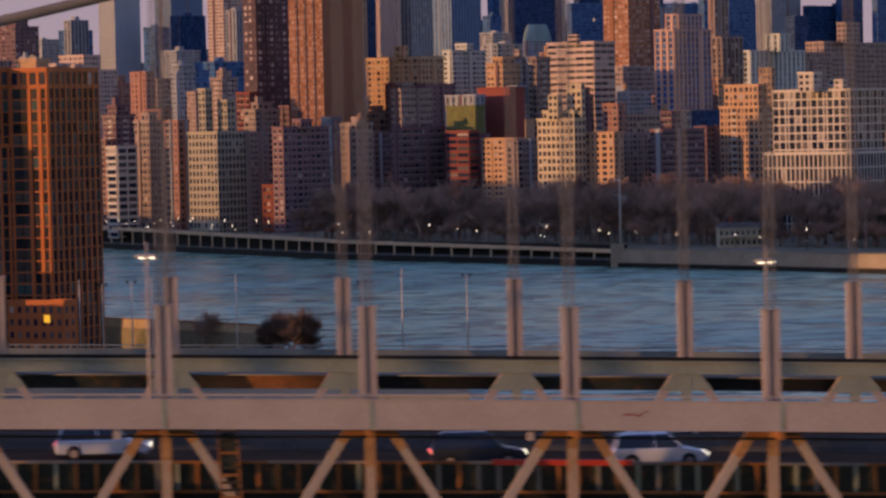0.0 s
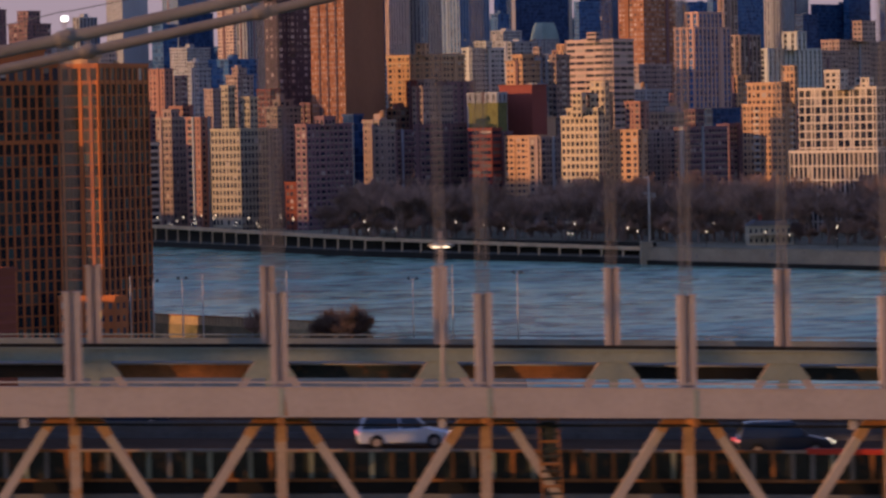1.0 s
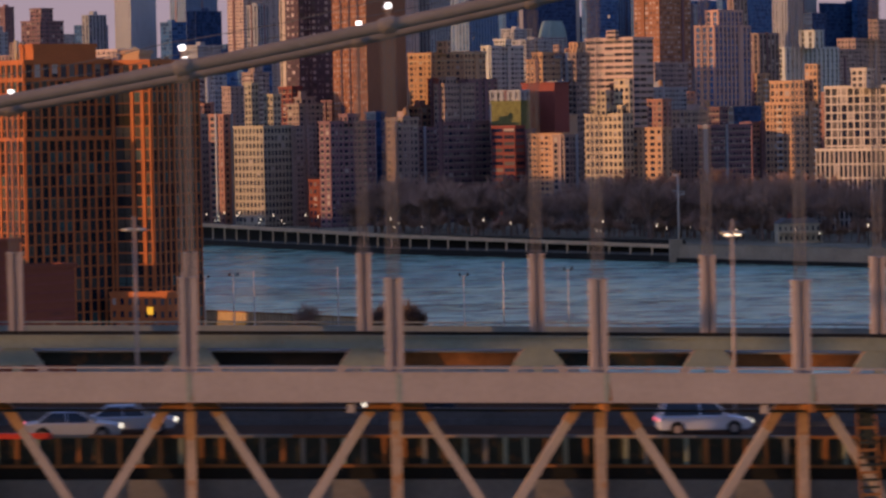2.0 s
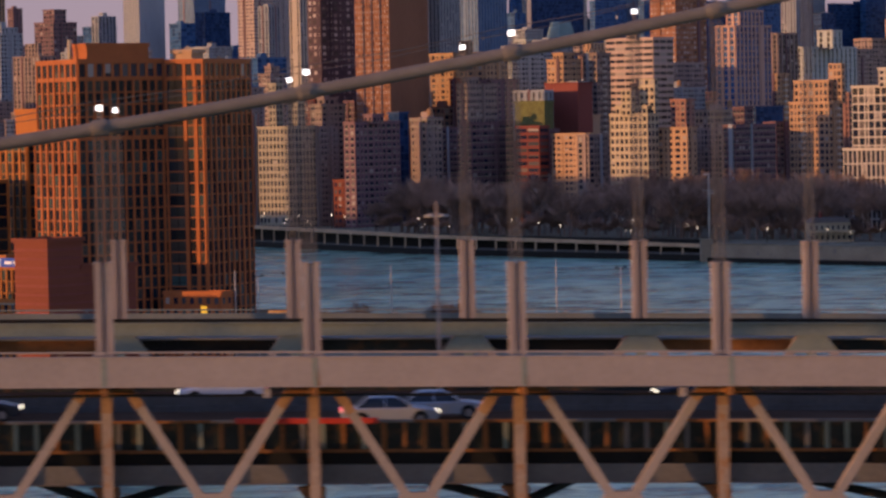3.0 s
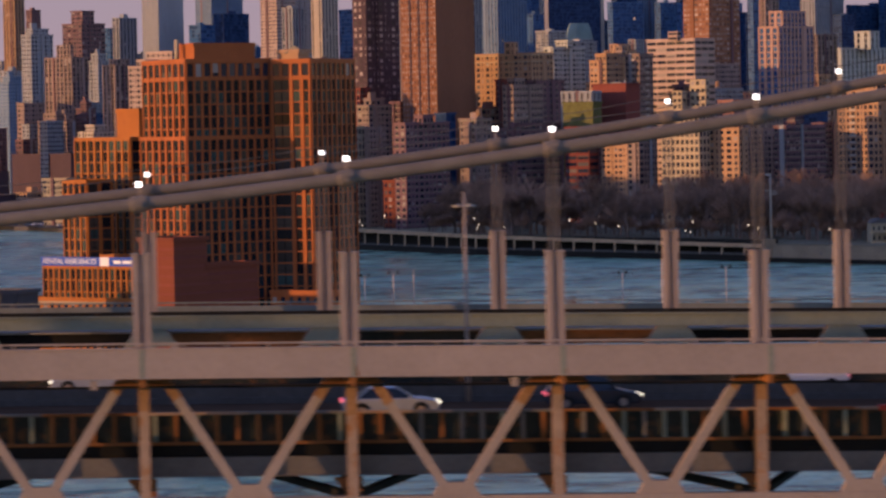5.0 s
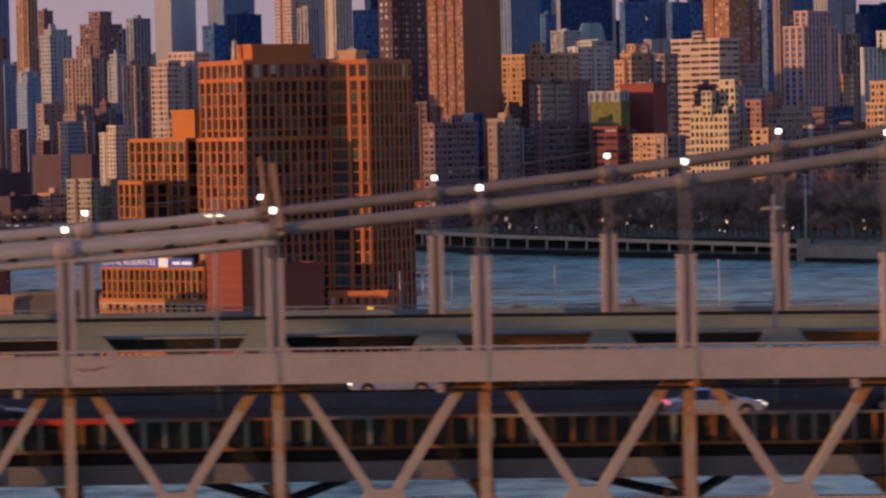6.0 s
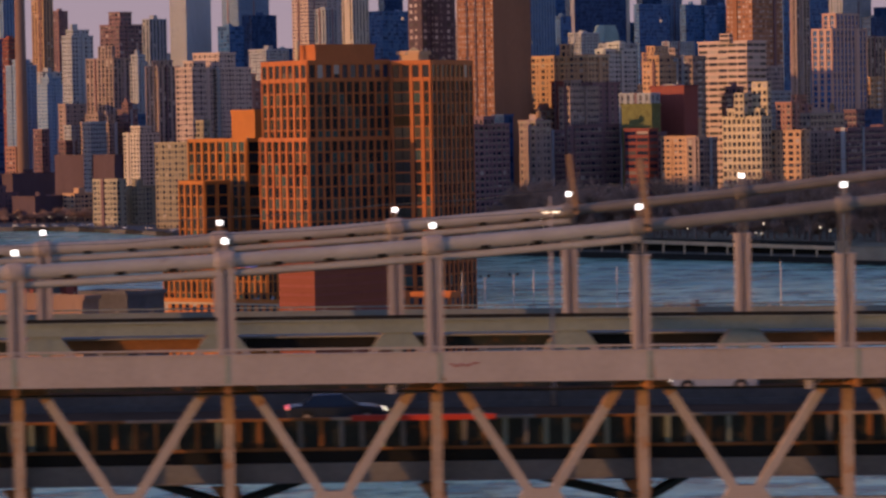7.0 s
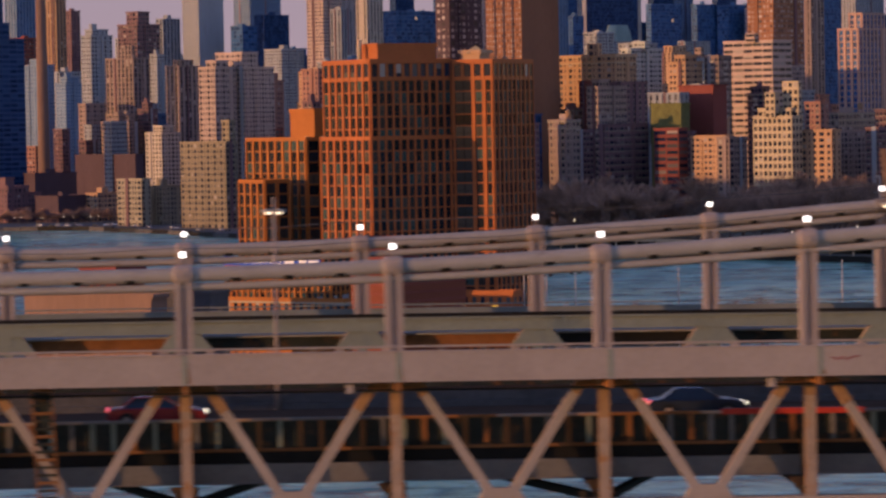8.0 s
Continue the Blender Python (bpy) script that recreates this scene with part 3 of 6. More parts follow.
# small fittings under and on the near footway
for i in range(FIRST, LAST, 2):
    x = (i + 1.77) * P
    z = post_z(x)
    jb = thing("junction_box", "small pale junction box hung under the footway", "box", "junction boxes under the footway")
    part("box_body", Shape().box(x - 0.16, x + 0.16, -2.7, -2.4, z - 6.02, z - 5.62), STEEL, jb)
    part("hanger", Shape().box(x - 0.04, x + 0.04, -2.6, -2.5, z - 5.63, z - 5.45), STEEL_DARK, jb)
pipe = thing("conduit", "thin dark conduit slung along under the footway", "conduit")
for i in range(FIRST, LAST):
    x0, x1 = i * P, (i + 1) * P
    part("conduit_length", Shape().tube([(x0, -1.2, post_z(x0) - 6.0), ((x0 + x1) / 2, -1.2, post_z((x0 + x1) / 2) - 6.03), (x1, -1.2, post_z(x1) - 6.0)],
                                        0.06, 6, False), STEEL_DARK, pipe)
    part("hanger", Shape().box(x0 - 0.03, x0 + 0.03, -1.23, -1.17, post_z(x0) - 6.0, post_z(x0) - 5.46), STEEL_DARK, pipe)


def inspection_ladder(x, lean):
    z = post_z(x)
    l = thing("inspection_ladder", "reddish brown hanging inspection ladder on the truss", "ladder", "inspection ladders")
    for s in (-0.45, 0.45):
        part("stile", Shape().beam((x + s, -0.65, z - 5.6), (x + s + lean, -0.65, z - 11.2), 0.09, 0.09, (0, 1, 0)), RUST, l)
    for k in range(16):
        f = (k + 0.5) / 16
        xx, zz = x + lean * f, z - 5.6 - 5.6 * f
        part("rung", Shape().box(xx - 0.46, xx + 0.46, -0.70, -0.60, zz - 0.06, zz + 0.06), PLATE_DARK if k % 3 else RUST, l)
    for f in (0.02, 0.97):
        part("ladder_bracket", Shape().box(x + lean * f - 0.5, x + lean * f + 0.5, -0.62, -0.2, z - 5.65 - 5.5 * f, z - 5.45 - 5.5 * f), RUST, l)
    part("guard_panel", Shape().box(x - 0.3, x + 0.35, -0.60, -0.57, z - 7.4, z - 5.9), PLATE_DARK, l)


inspection_ladder(6.30 * P, 0.25)
inspection_ladder(-7.68 * P, 0.25)


def scribble(i, seed):
    """Unreadable paint marks on a fascia panel, as plain strokes."""
    r = random.Random(seed)
    x = i * P
    g = thing("paint_marks", "faded dark red paint marks on the fascia panel", "graffiti", "paint marks on the footway")
    for k in range(6):
        x0, d = x + k * 0.2, -4.75 + r.uniform(-0.08, 0.08)
        z = post_z(x0)
        part("paint_stroke", Shape().beam((x0, -2.934, z + d), (x0 + r.uniform(0.12, 0.3), -2.934, z + d + r.uniform(-0.12, 0.16)), 0.012, 0.07, (0, 0, 1)),
             GRAFFITI, g)


scribble(8.22, 1)
scribble(-3.95, 2)


def leaning_timber(y):
    x = -3 * P
    z = cable_z(x)
    t = thing("leaning_timber", "brown timber leaning against the main cable", "timber", "timbers on the main cables")
    part("plank", Shape().beam((x - 0.02, y - 0.5, z + 3.1), (x + 0.36, y - 0.45, z - 0.2), 0.10, 0.28, (1, 0, 0)), WOOD, t)
    part("lashing", Shape().beam((x + 0.20, y - 0.53, z + 0.05), (x + 0.36, y - 0.53, z + 0.05), 0.16, 0.12), STEEL_DARK, t)


leaning_timber(0.0)
leaning_timber(SEP)

# ---- water and land ----
def slab(outline, z0, z1):
    s = Shape()
    n = len(outline)
    s.v = [(x, y, z0) for x, y in outline] + [(x, y, z1) for x, y in outline]
    s.f = [tuple(range(n))[::-1], tuple(range(n, 2 * n))]
    s.f += [(i, (i + 1) % n, n + (i + 1) % n, n + i) for i in range(n)]
    return s


def water_material():
    m = bpy.data.materials.new("river_water")
    m.use_nodes = True
    nt = m.node_tree
    b = nt.nodes["Principled BSDF"]
    b.inputs["Specular IOR Level"].default_value = 0.14
    b.inputs["Roughness"].default_value = 0.14
    b.inputs["IOR"].default_value = 1.33
    geo = nt.nodes.new("ShaderNodeNewGeometry")
    bumps = []
    for sx, sy, sc, st in ((1, 1, 0.55, 0.5), (0.8, 1, 0.075, 1.0), (0.35, 0.7, 0.02, 1.0)):
        mp = nt.nodes.new("ShaderNodeMapping")
        mp.inputs["Scale"].default_value = (sx, sy, 1)
        mp.inputs["Rotation"].default_value = (0, 0, 0.25)
        nt.links.new(geo.outputs["Position"], mp.inputs["Vector"])
        nz = nt.nodes.new("ShaderNodeTexNoise")
        nz.inputs["Scale"].default_value, nz.inputs["Detail"].default_value = sc, 5
        nt.links.new(mp.outputs["Vector"], nz.inputs["Vector"])
        bp = nt.nodes.new("ShaderNodeBump")
        bp.inputs["Strength"].default_value = st
        bp.inputs["Distance"].default_value = 0.14 / sc * 1.5
        nt.links.new(nz.outputs["Fac"], bp.inputs["Height"])
        if bumps:
            nt.links.new(bumps[-1].outputs["Normal"], bp.inputs["Normal"])
        bumps.append(bp)
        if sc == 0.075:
            # the light and dark of the ripples is put into the base colour
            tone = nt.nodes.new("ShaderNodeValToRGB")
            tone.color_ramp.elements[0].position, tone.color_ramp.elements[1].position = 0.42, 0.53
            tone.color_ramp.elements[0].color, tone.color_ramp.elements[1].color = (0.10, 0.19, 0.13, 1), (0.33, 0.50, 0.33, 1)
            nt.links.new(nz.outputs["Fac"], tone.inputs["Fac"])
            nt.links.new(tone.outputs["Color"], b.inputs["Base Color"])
        if sc == 0.02:
            rr = nt.nodes.new("ShaderNodeMapRange")
            rr.inputs["From Min"].default_value, rr.inputs["From Max"].default_value = 0.35, 0.65
            rr.inputs["To Min"].default_value, rr.inputs["To Max"].default_value = 0.12, 0.34
            nt.links.new(nz.outputs["Fac"], rr.inputs["Value"])
            nt.links.new(rr.outputs["Result"], b.inputs["Roughness"])
    nt.links.new(bumps[-1].outputs["Normal"], b.inputs["Normal"])
    return m


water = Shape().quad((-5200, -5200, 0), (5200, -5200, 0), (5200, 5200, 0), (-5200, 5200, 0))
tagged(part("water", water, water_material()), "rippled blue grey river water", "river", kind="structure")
GROUND_Z = 8.0
shore = [(-900, 2330), (-20, 2300), (-18, 1801), (9, 1767), (132, 1526), (247, 1373), (240, 1360), (321, 1254), (520, 1010), (900, 620)]
tagged(part("ground", slab(shore + [(5200, 620), (5200, 5200), (-5200, 5200), (-5200, 2400)], -3, GROUND_Z), GROUND),
       "dark winter park and city ground", "ground", kind="structure")
QUAY_Z = 2.0
quay_line = [(-900, 2200), (-190, 2133), (-133, 2105), (-81, 1990), (-40, 1880), (-18, 1801)]
tagged(part("ground_quay", slab(quay_line + [(-20, 2300), (-900, 2330)], -3, QUAY_Z), ROAD_CONCRETE), "low paved quay along the far shore", "ground", kind="structure")
tagged(part("ground_point", slab([(-700, 640), (118, 640), (126, 762), (96, 768), (80, 786), (24, 843), (-20, 905), (-75, 905), (-95, 840),
                                  (-700, 800)], -3, 3.0), GROUND), "low ground of the near river point", "ground", kind="structure")

# out of view, added to carry the sun-blocking slabs
tagged(part("ground_island", slab([(-640, 1900), (-410, 1900), (-180, 1110), (-180, 1050), (-330, 1050), (-640, 1640)], -3, 3.0), GROUND),
       "low ground of the unseen river island, added under the slabs", "ground", kind="structure")

# ---- buildings ----
# dark panes; the brown, tan and teal tones are reflections put into the colour
REFLECT_TONES = [(0.010, 0.012, 0.016), (0.05, 0.046, 0.040), (0.016, 0.018, 0.022), (0.10, 0.082, 0.06), (0.012, 0.014, 0.018), (0.03, 0.034, 0.034),
          (0.05, 0.085, 0.08), (0.014, 0.016, 0.022), (0.075, 0.062, 0.050), (0.02, 0.026, 0.034)]
HPANES = pane_material("reflection_panes", REFLECT_TONES, 0.05, 0.0, single=True, gloss=0.06)
HPANES_JOINED = pane_material("joined_reflection_panes", REFLECT_TONES, 0.05, 0.0, gloss=0.06)
STYLES = {  # bay, storey, pier share, band share, pier depth, band depth
    "punched": (2.9, 3.4, 0.44, 0.42, 0.16, 0.14), "big": (3.2, 4.0, 0.44, 0.42, 0.18, 0.16), "grid": (3.2, 4.2, 0.20, 0.17, 0.22, 0.20),
    "piers": (2.8, 3.6, 0.42, 0.36, 0.28, 0.14), "ribs": (4.6, 3.5, 0.50, 0.16, 0.55, 0.12), "band": (6.5, 3.6, 0.08, 0.50, 0.15, 0.3),
    "balcony": (5.2, 3.4, 0.14, 0.42, 0.5, 0.9), "glass": (4.0, 4.2, 0.10, 0.16, 0.12, 0.10), "orange_grid": (2.9, 3.1, 0.27, 0.11, 0.36, 0.12),
    "flank": (2.6, 3.3, 0.60, 0.52, 0.30, 0.12),
    "tallpiers": (2.7, 6.8, 0.28, 0.12, 0.32, 0.2), "crown": (2.9, 4.6, 0.30, 0.16, 0.3, 0.3),
}


def facade(wall, panes, o, d, n, length, z0, z1, style, bays=0, twist=(1, 1, 1, 1), odd=0, balcony=None, rhythm=None):
    """Piers, bands and panes on one face: o is its lower corner, d runs along it, n points outwards; rhythm: the bays' relative widths, in turn."""
    bay, storey, ps, bs, pd, bd = (a * b for a, b in zip(STYLES[style], (*twist, 1, 1)))
    nb = bays or max(1, round(length / bay))
    nf = max(1, round((z1 - z0) / storey))
    fh = (z1 - z0) / nf
    share = [(rhythm or (1,))[i % len(rhythm or (1,))] for i in range(nb)]
    edges = [length * sum(share[:i]) / sum(share) for i in range(nb + 1)]
    bw = length / nb
    def block(a0, a1, h0, h1, dep):
        p = [o + d * a0, o + d * a1, o + d * a1 + n * dep, o + d * a0 + n * dep]
        wall.hexa([(q.x, q.y, h) for h in (h0, h1) for q in p])
    half = [bw * ps / 2 * (1.5 if odd and i % odd == 0 else 1) for i in range(nb + 1)]
    for e, w in zip(edges, half):
        block(max(0, e - w), min(length, e + w), z0, z1, pd)
    for j in range(nf + 1):
        h = fh * bs / 2
        block(0, length, max(z0, z0 + j * fh - h), min(z1, z0 + j * fh + h) + 0.01, bd)
    if balcony is not None and nb > 3:
        k = nb // 2 if nb < 8 else nb // 3
        for j in range(1, nf):
            p = [o + d * edges[k], o + d * edges[k + 1], o + d * edges[k + 1] + n * 1.1, o + d * edges[k] + n * 1.1]
            balcony.hexa([(q.x, q.y, z0 + j * fh + h) for h in (-0.1, fh * 0.28) for q in p])
    spots = []
    for j in range(nf):
        for i in range(nb):
            a0, a1 = edges[i] + half[i], edges[i + 1] - half[i + 1]
            if a1 - a0 < 0.3:
                continue
            h0, h1 = z0 + j * fh + fh * bs / 2, z0 + (j + 1) * fh - fh * bs / 2
            spots.append((a0, a1, h0, h1))
            if panes is not None:
                # some blinds are drawn part of the way
                cut = h1 - (h1 - h0) * random.choice((0.35, 0.5, 0.6)) if random.random() < 0.3 else h1
                p, q = o + d * a0 + n * 0.04, o + d * a1 + n * 0.04
                for g0, g1 in ((h0, cut), (cut, h1)):
                    if g1 > g0:
                        panes.quad((p.x, p.y, g0), (q.x, q.y, g0), (q.x, q.y, g1), (p.x, p.y, g1))
    return spots


def block_faces(x, y, la, lb, ang):
    s, c = math.sin(radians(ang)), math.cos(radians(ang))
    u, v = Vector((-c, s)), Vector((s, c))
    k = Vector((x, y))
    return [(k + u * la, -u, Vector((-s, -c)), la), (k, v, Vector((c, -s)), lb),
            (k + v * lb, u, Vector((s, c)), la), (k + v * lb + u * la, -v, Vector((-c, s)), lb)]


def tier(b, mat, style, x, y, la, lb, z0, z1, ang, roof_parts=True, bays=(0, 0), singles=False, glassy=None,
         twist=(1, 1, 1, 1), odd=0, rhythm=(None, None)):
    """One box of a building, with its facade, panes and roof."""
    faces = block_faces(x, y, la, lb, ang)
    wall = Shape()
    p = [f[0] for f in faces]
    wall.hexa([(q.x, q.y, z) for z in (z0, z1) for q in p])
    panes = Shape()
    stacked = style == "punched" and z1 - z0 > 30 and random.random() < 0.4
    rail = WALLS["white" if random.random() < 0.5 else mat]
    glass = glassy or (PANES_BLUE if mat in ("glass_blue", "steel_blue", "rose_ribs") else PANES_DARK if mat == "glass_dark" else PANES)
    for k, (o, d, n, length) in enumerate(faces):
        st = style
        if style == "flank":
            st = "flank" if k != 1 else "blank"
        if st == "blank" or length < 2.5 or z1 - z0 < 2.5 or (k > 1 and y > 1900):
            continue
        single = singles and k < 2
        balcony = Shape() if stacked and k < 2 else None
        spots = facade(wall, None if single else panes, o, d, n, length, z0, z1, st, bays[k % 2], twist, odd, balcony, rhythm[k % 2])
        if k < 2 and y < 1900 and style == "punched" and mat in ("brick_dark", "brick_brown", "brick_rose", "brick_red"):
            sills = Shape()
            for a0, a1, h0, h1 in spots:
                q = [o + d * (a0 - 0.1), o + d * (a1 + 0.1), o + d * (a1 + 0.1) + n * 0.32, o + d * (a0 - 0.1) + n * 0.32]
                sills.hexa([(c.x, c.y, z) for z in (h0 - 0.4, h0) for c in q])
            part("sill_course", sills, WALLS["stone"], b, "pale stone window sills", kind="stuff")
        if balcony is not None and balcony.f:
            part("balcony_column", balcony, rail, b, kind="stuff")
        if single:
            shared = {}
            for a0, a1, h0, h1 in spots[-120:]:
                key = (round(a1 - a0, 2), round(h1 - h0, 2))
                if key not in shared:
                    w, h = key
                    sh = Shape()
                    def bar(a, b2, g0, g1, dep):
                        pts = [d * a, d * b2, d * b2 + n * dep, d * a + n * dep]
                        sh.hexa([(q.x, q.y, g) for g in (g0, g1) for q in pts])
                    bar(0, w, 0, h, 0.05)
                    bar(w * 0.47, w * 0.53, 0, h, 0.12)
                    bar(0, w, h * 0.30, h * 0.34, 0.12)
                    shared[key] = sh.mesh("window", PANES_SINGLE if glass is PANES else glass)
                    shared[key].materials.append(STEEL_DARK)
                    shared[key].polygons.foreach_set("material_index", [0] * 6 + [1] * 12)
                wo = part("window", shared[key], None, b)
                wo.location = (o.x + d.x * a0, o.y + d.y * a0, h0)
            for a0, a1, h0, h1 in spots[:-120]:
                p0, q0 = o + d * a0 + n * 0.04, o + d * a1 + n * 0.04
                panes.quad((p0.x, p0.y, h0), (q0.x, q0.y, h0), (q0.x, q0.y, h1), (p0.x, p0.y, h1))
        if style in ("punched", "ribs") and k < 2 and length > 7 and z1 - z0 > 25 and random.random() < 0.55:
            # a shaft of plain wall stands proud of the face, or a pale stair bay
            w0 = random.uniform(0.2, 0.7) * length
            w1 = w0 + random.uniform(1.2, 2.6)
            q = [o + d * w0, o + d * w1, o + d * w1 + n * 0.9, o + d * w0 + n * 0.9]
            part("stair_bay", Shape().hexa([(c.x, c.y, z) for z in (z0, z1 + 1.2) for c in q]), WALLS[random.choice((mat, mat, "concrete", "brick_dark"))], b)
    me = wall.mesh("wall", WALLS[mat])
    part("wall", me, None, b)
    if panes.f:
        part("window_panes", panes, HPANES_JOINED if glass is HPANES else glass, b, kind="stuff")
    if roof_parts and la > 5 and lb > 5:
        cen = (p[0] + p[2]) / 2
        def inset(q, k):
            return q + (cen - q).normalized() * k
        r = Shape()
        q = [inset(a, 0.4) for a in p]
        r.hexa([(a.x, a.y, z) for z in (z1 + 0.01, z1 + 0.15) for a in q])
        part("roof", r, WALLS["roof"], b)
        par = Shape().ring(p, 0.5 if mat in ("orange_grid", "orange_tower") else 1.1, z1 - 0.1, z1 + 0.9)
        part("parapet", par, WALLS[mat], b)


def building(label, mat, style, x, y, la, lb, z0, z1, tiers=(), ang=45, roof="flat", peak=0, **more):
    b = thing("apartment_building" if y < 3000 else "skyscraper", label, "building")
    if x < -20 and 1850 < y < 2340:
        z0 = QUAY_Z - 0.5
    vary = style not in ("orange_grid", "grid", "tallpiers")
    twist = tuple(random.uniform(*r) for r in ((0.82, 1.25), (0.9, 1.12), (0.75, 1.25), (0.8, 1.25))) if vary else (1, 1, 1, 1)
    odd = random.choice((0, 0, 2, 3)) if style == "punched" else 0
    rhythm = more.get("rhythm", (None, None))
    if vary and style == "punched":
        rhythm = [random.choice(((1,), (1, 0.62), (1, 1, 0.6), (1.2, 0.7, 0.7), (1, 0.75, 1, 1.3))) for _ in range(2)]
    tier(b, mat, style, x, y, la, lb, z0, z1, ang, roof == "flat", more.get("bays", (0, 0)), more.get("singles", False), more.get("glassy"),
         twist, odd, rhythm)
    if not tiers and vary and not more.get("plain") and style not in ("blank", "glass") and y < 3000 and la > 9 and lb > 9 and random.random() < 0.6:
        # a set-back top storey
        s, c = math.sin(radians(ang)), math.cos(radians(ang))
        f = random.uniform(0.12, 0.25)
        tiers = [(x + (-c * la + s * lb) * f, y + (s * la + c * lb) * f, la * (1 - 2 * f), lb * (1 - 2 * f), z1 + random.uniform(3.5, 6.5))]
        if random.random() < 0.5:
            g = f + 0.14
            tiers.append((x - c * la * g + s * lb * f * 1.2, y + s * la * g + c * lb * f * 1.2, la * 0.22, lb * 0.25, tiers[0][4] + random.uniform(3, 6), "blank"))
    if vary and y < 2100 and style == "punched" and la > 9 and lb > 9 and random.random() < 0.6:
        q = [f[0] for f in block_faces(x, y, la, lb, ang)]
        for h, wide in ((z1 - 4.4, 1.0), (z1 - 0.7, 1.5)):
            part("cornice", Shape().ring(q, wide, h, h + 0.5), WALLS["cream" if mat in ("tan", "cream", "white") else "stone"], b, "pale stone cornice")
    for t in tiers:
        tx, ty, ta, tb, tz = t[:5]
        tier(b, t[6] if len(t) > 6 else mat, t[5] if len(t) > 5 else ("punched" if style in ("big", "piers", "grid") else style),
             tx, ty, ta, tb, z1 - 0.5, tz, ang, bays=t[7] if len(t) > 7 else (0, 0), singles=more.get("singles", False) and len(t) > 7,
             glassy=more.get("glassy"), twist=twist, odd=odd, rhythm=rhythm)
    p = [f[0] for f in block_faces(x, y, la, lb, ang)]
    cen = (p[0] + p[2]) / 2
    if roof == "mansard":
        s = Shape()
        rings = [[cen + (q - cen) * k for q in p] for k in (1.0, 0.84, 0.66)]
        for (ra, rb), (h0, h1) in zip(zip(rings, rings[1:]), ((0, 0.6), (0.6, 1.0))):
            s.hexa([(q.x, q.y, z1 + peak * h) for r, h in ((ra, h0), (rb, h1)) for q in r])
        part("roof", s, WALLS["copper"], b, "green copper mansard roof")
    elif not tiers and la > 9 and lb > 9 and not more.get("bare"):
        # plant room, vents and a water tank on the roof
        u, v = (p[0] - p[1]).normalized(), (p[2] - p[1]).normalized()
        w, d, h = random.uniform(4, 7), random.uniform(4, 7), random.uniform(2.5, 5)
        c0 = cen + u * random.uniform(-2, 2) + v * random.uniform(-2, 2)
        q = [c0 - u * w / 2 - v * d / 2, c0 + u * w / 2 - v * d / 2, c0 + u * w / 2 + v * d / 2, c0 - u * w / 2 + v * d / 2]
        part("bulkhead", Shape().hexa([(a.x, a.y, z) for z in (z1, z1 + h) for a in q]), WALLS[mat], b)
        if y < 2200 and random.random() < 0.7:
            c1 = cen - u * la * 0.28 + v * lb * random.uniform(-0.3, 0.3)
            tk = Shape().tube([(c1.x, c1.y, z1 + 2.2), (c1.x, c1.y, z1 + 5.2), (c1.x, c1.y, z1 + 6.4)], [1.6, 1.6, 0.1], 10)
            for dx, dy in ((-1, -1), (1, -1), (1, 1), (-1, 1)):
                tk.box(c1.x + dx - 0.12, c1.x + dx + 0.12, c1.y + dy - 0.12, c1.y + dy + 0.12, z1, z1 + 2.3)
            part("water_tank", tk, WOOD, b, "wooden rooftop water tank")
        for _ in range(3 if y < 2100 else 0):
            c2 = cen + u * random.uniform(-0.4, 0.4) * la + v * random.uniform(-0.4, 0.4) * lb
            part("roof_vent", Shape().box(c2.x - 0.8, c2.x + 0.8, c2.y - 0.6, c2.y + 0.6, z1, z1 + random.uniform(0.8, 2)), WALLS["concrete"], b)
    return b


# the orange apartment towers on the near river point
tower = building("tall orange brick and glass apartment tower, gridded facade", "orange_tower", "orange_grid", -18.2, 771.2, 25.2, 28.2, 3, 62.2,
                 tiers=[(-18.0, 772.4, 23.6, 26.2, 78.2, "orange_grid", "orange_tower", (7, 11))], ang=60, bays=(7, 12), singles=True, glassy=HPANES)
tier(tower, "orange_tower", "crown", -18.0, 772.4, 23.6, 26.2, 78.0, 83.0, 60, bays=(7, 10), glassy=PANES)
tier(tower, "orange_tower", "blank", -15.6, 777, 8, 19, 82.5, 87.3, 60)
part("flue", Shape().tube([(-20.3, 781, 83), (-20.3, 781, 89.3)], 0.6, 8), WALLS["cream"], tower, "pale metal flue", True)
wing = building("orange brick apartment wing with a corner bay, joined to the tower", "orange_tower", "orange_grid", 15.6, 778, 12.2, 24.3, 3, 78.0,
                ang=32, bays=(3, 9), rhythm=((1.4, 0.75, 0.6), None), singles=True, glassy=HPANES)
tier(wing, "orange_tower", "crown", 15.6, 778, 12.2, 24.3, 77.8, 82.6, 32, bays=(4, 9), glassy=PANES)
tier(wing, "tan", "blank", 12.5, 782, 6, 6, 82.4, 85.2, 32)
part("gable", Shape().prism([(8.6, 85.1), (14.4, 85.1), (11.5, 87.2)], 783, 786), WALLS["cream"], wing, "pale gabled roof box")
lower = building("lower orange brick apartment block beside the tower", "orange_grid", "orange_grid", -34.2, 815, 32.5, 14, 3, 62.2,
         tiers=[(-31.5, 820, 13, 10, 70.2, "blank")], ang=60, bays=(8, 3), singles=True, glassy=HPANES)
for k in range(7):
    part("roof_unit", Shape().box(-34 + 2.1 * k, -33 + 2.1 * k, 822 - k, 823 - k, 62.2, 63.2), WALLS["white"], lower, "white roof unit")
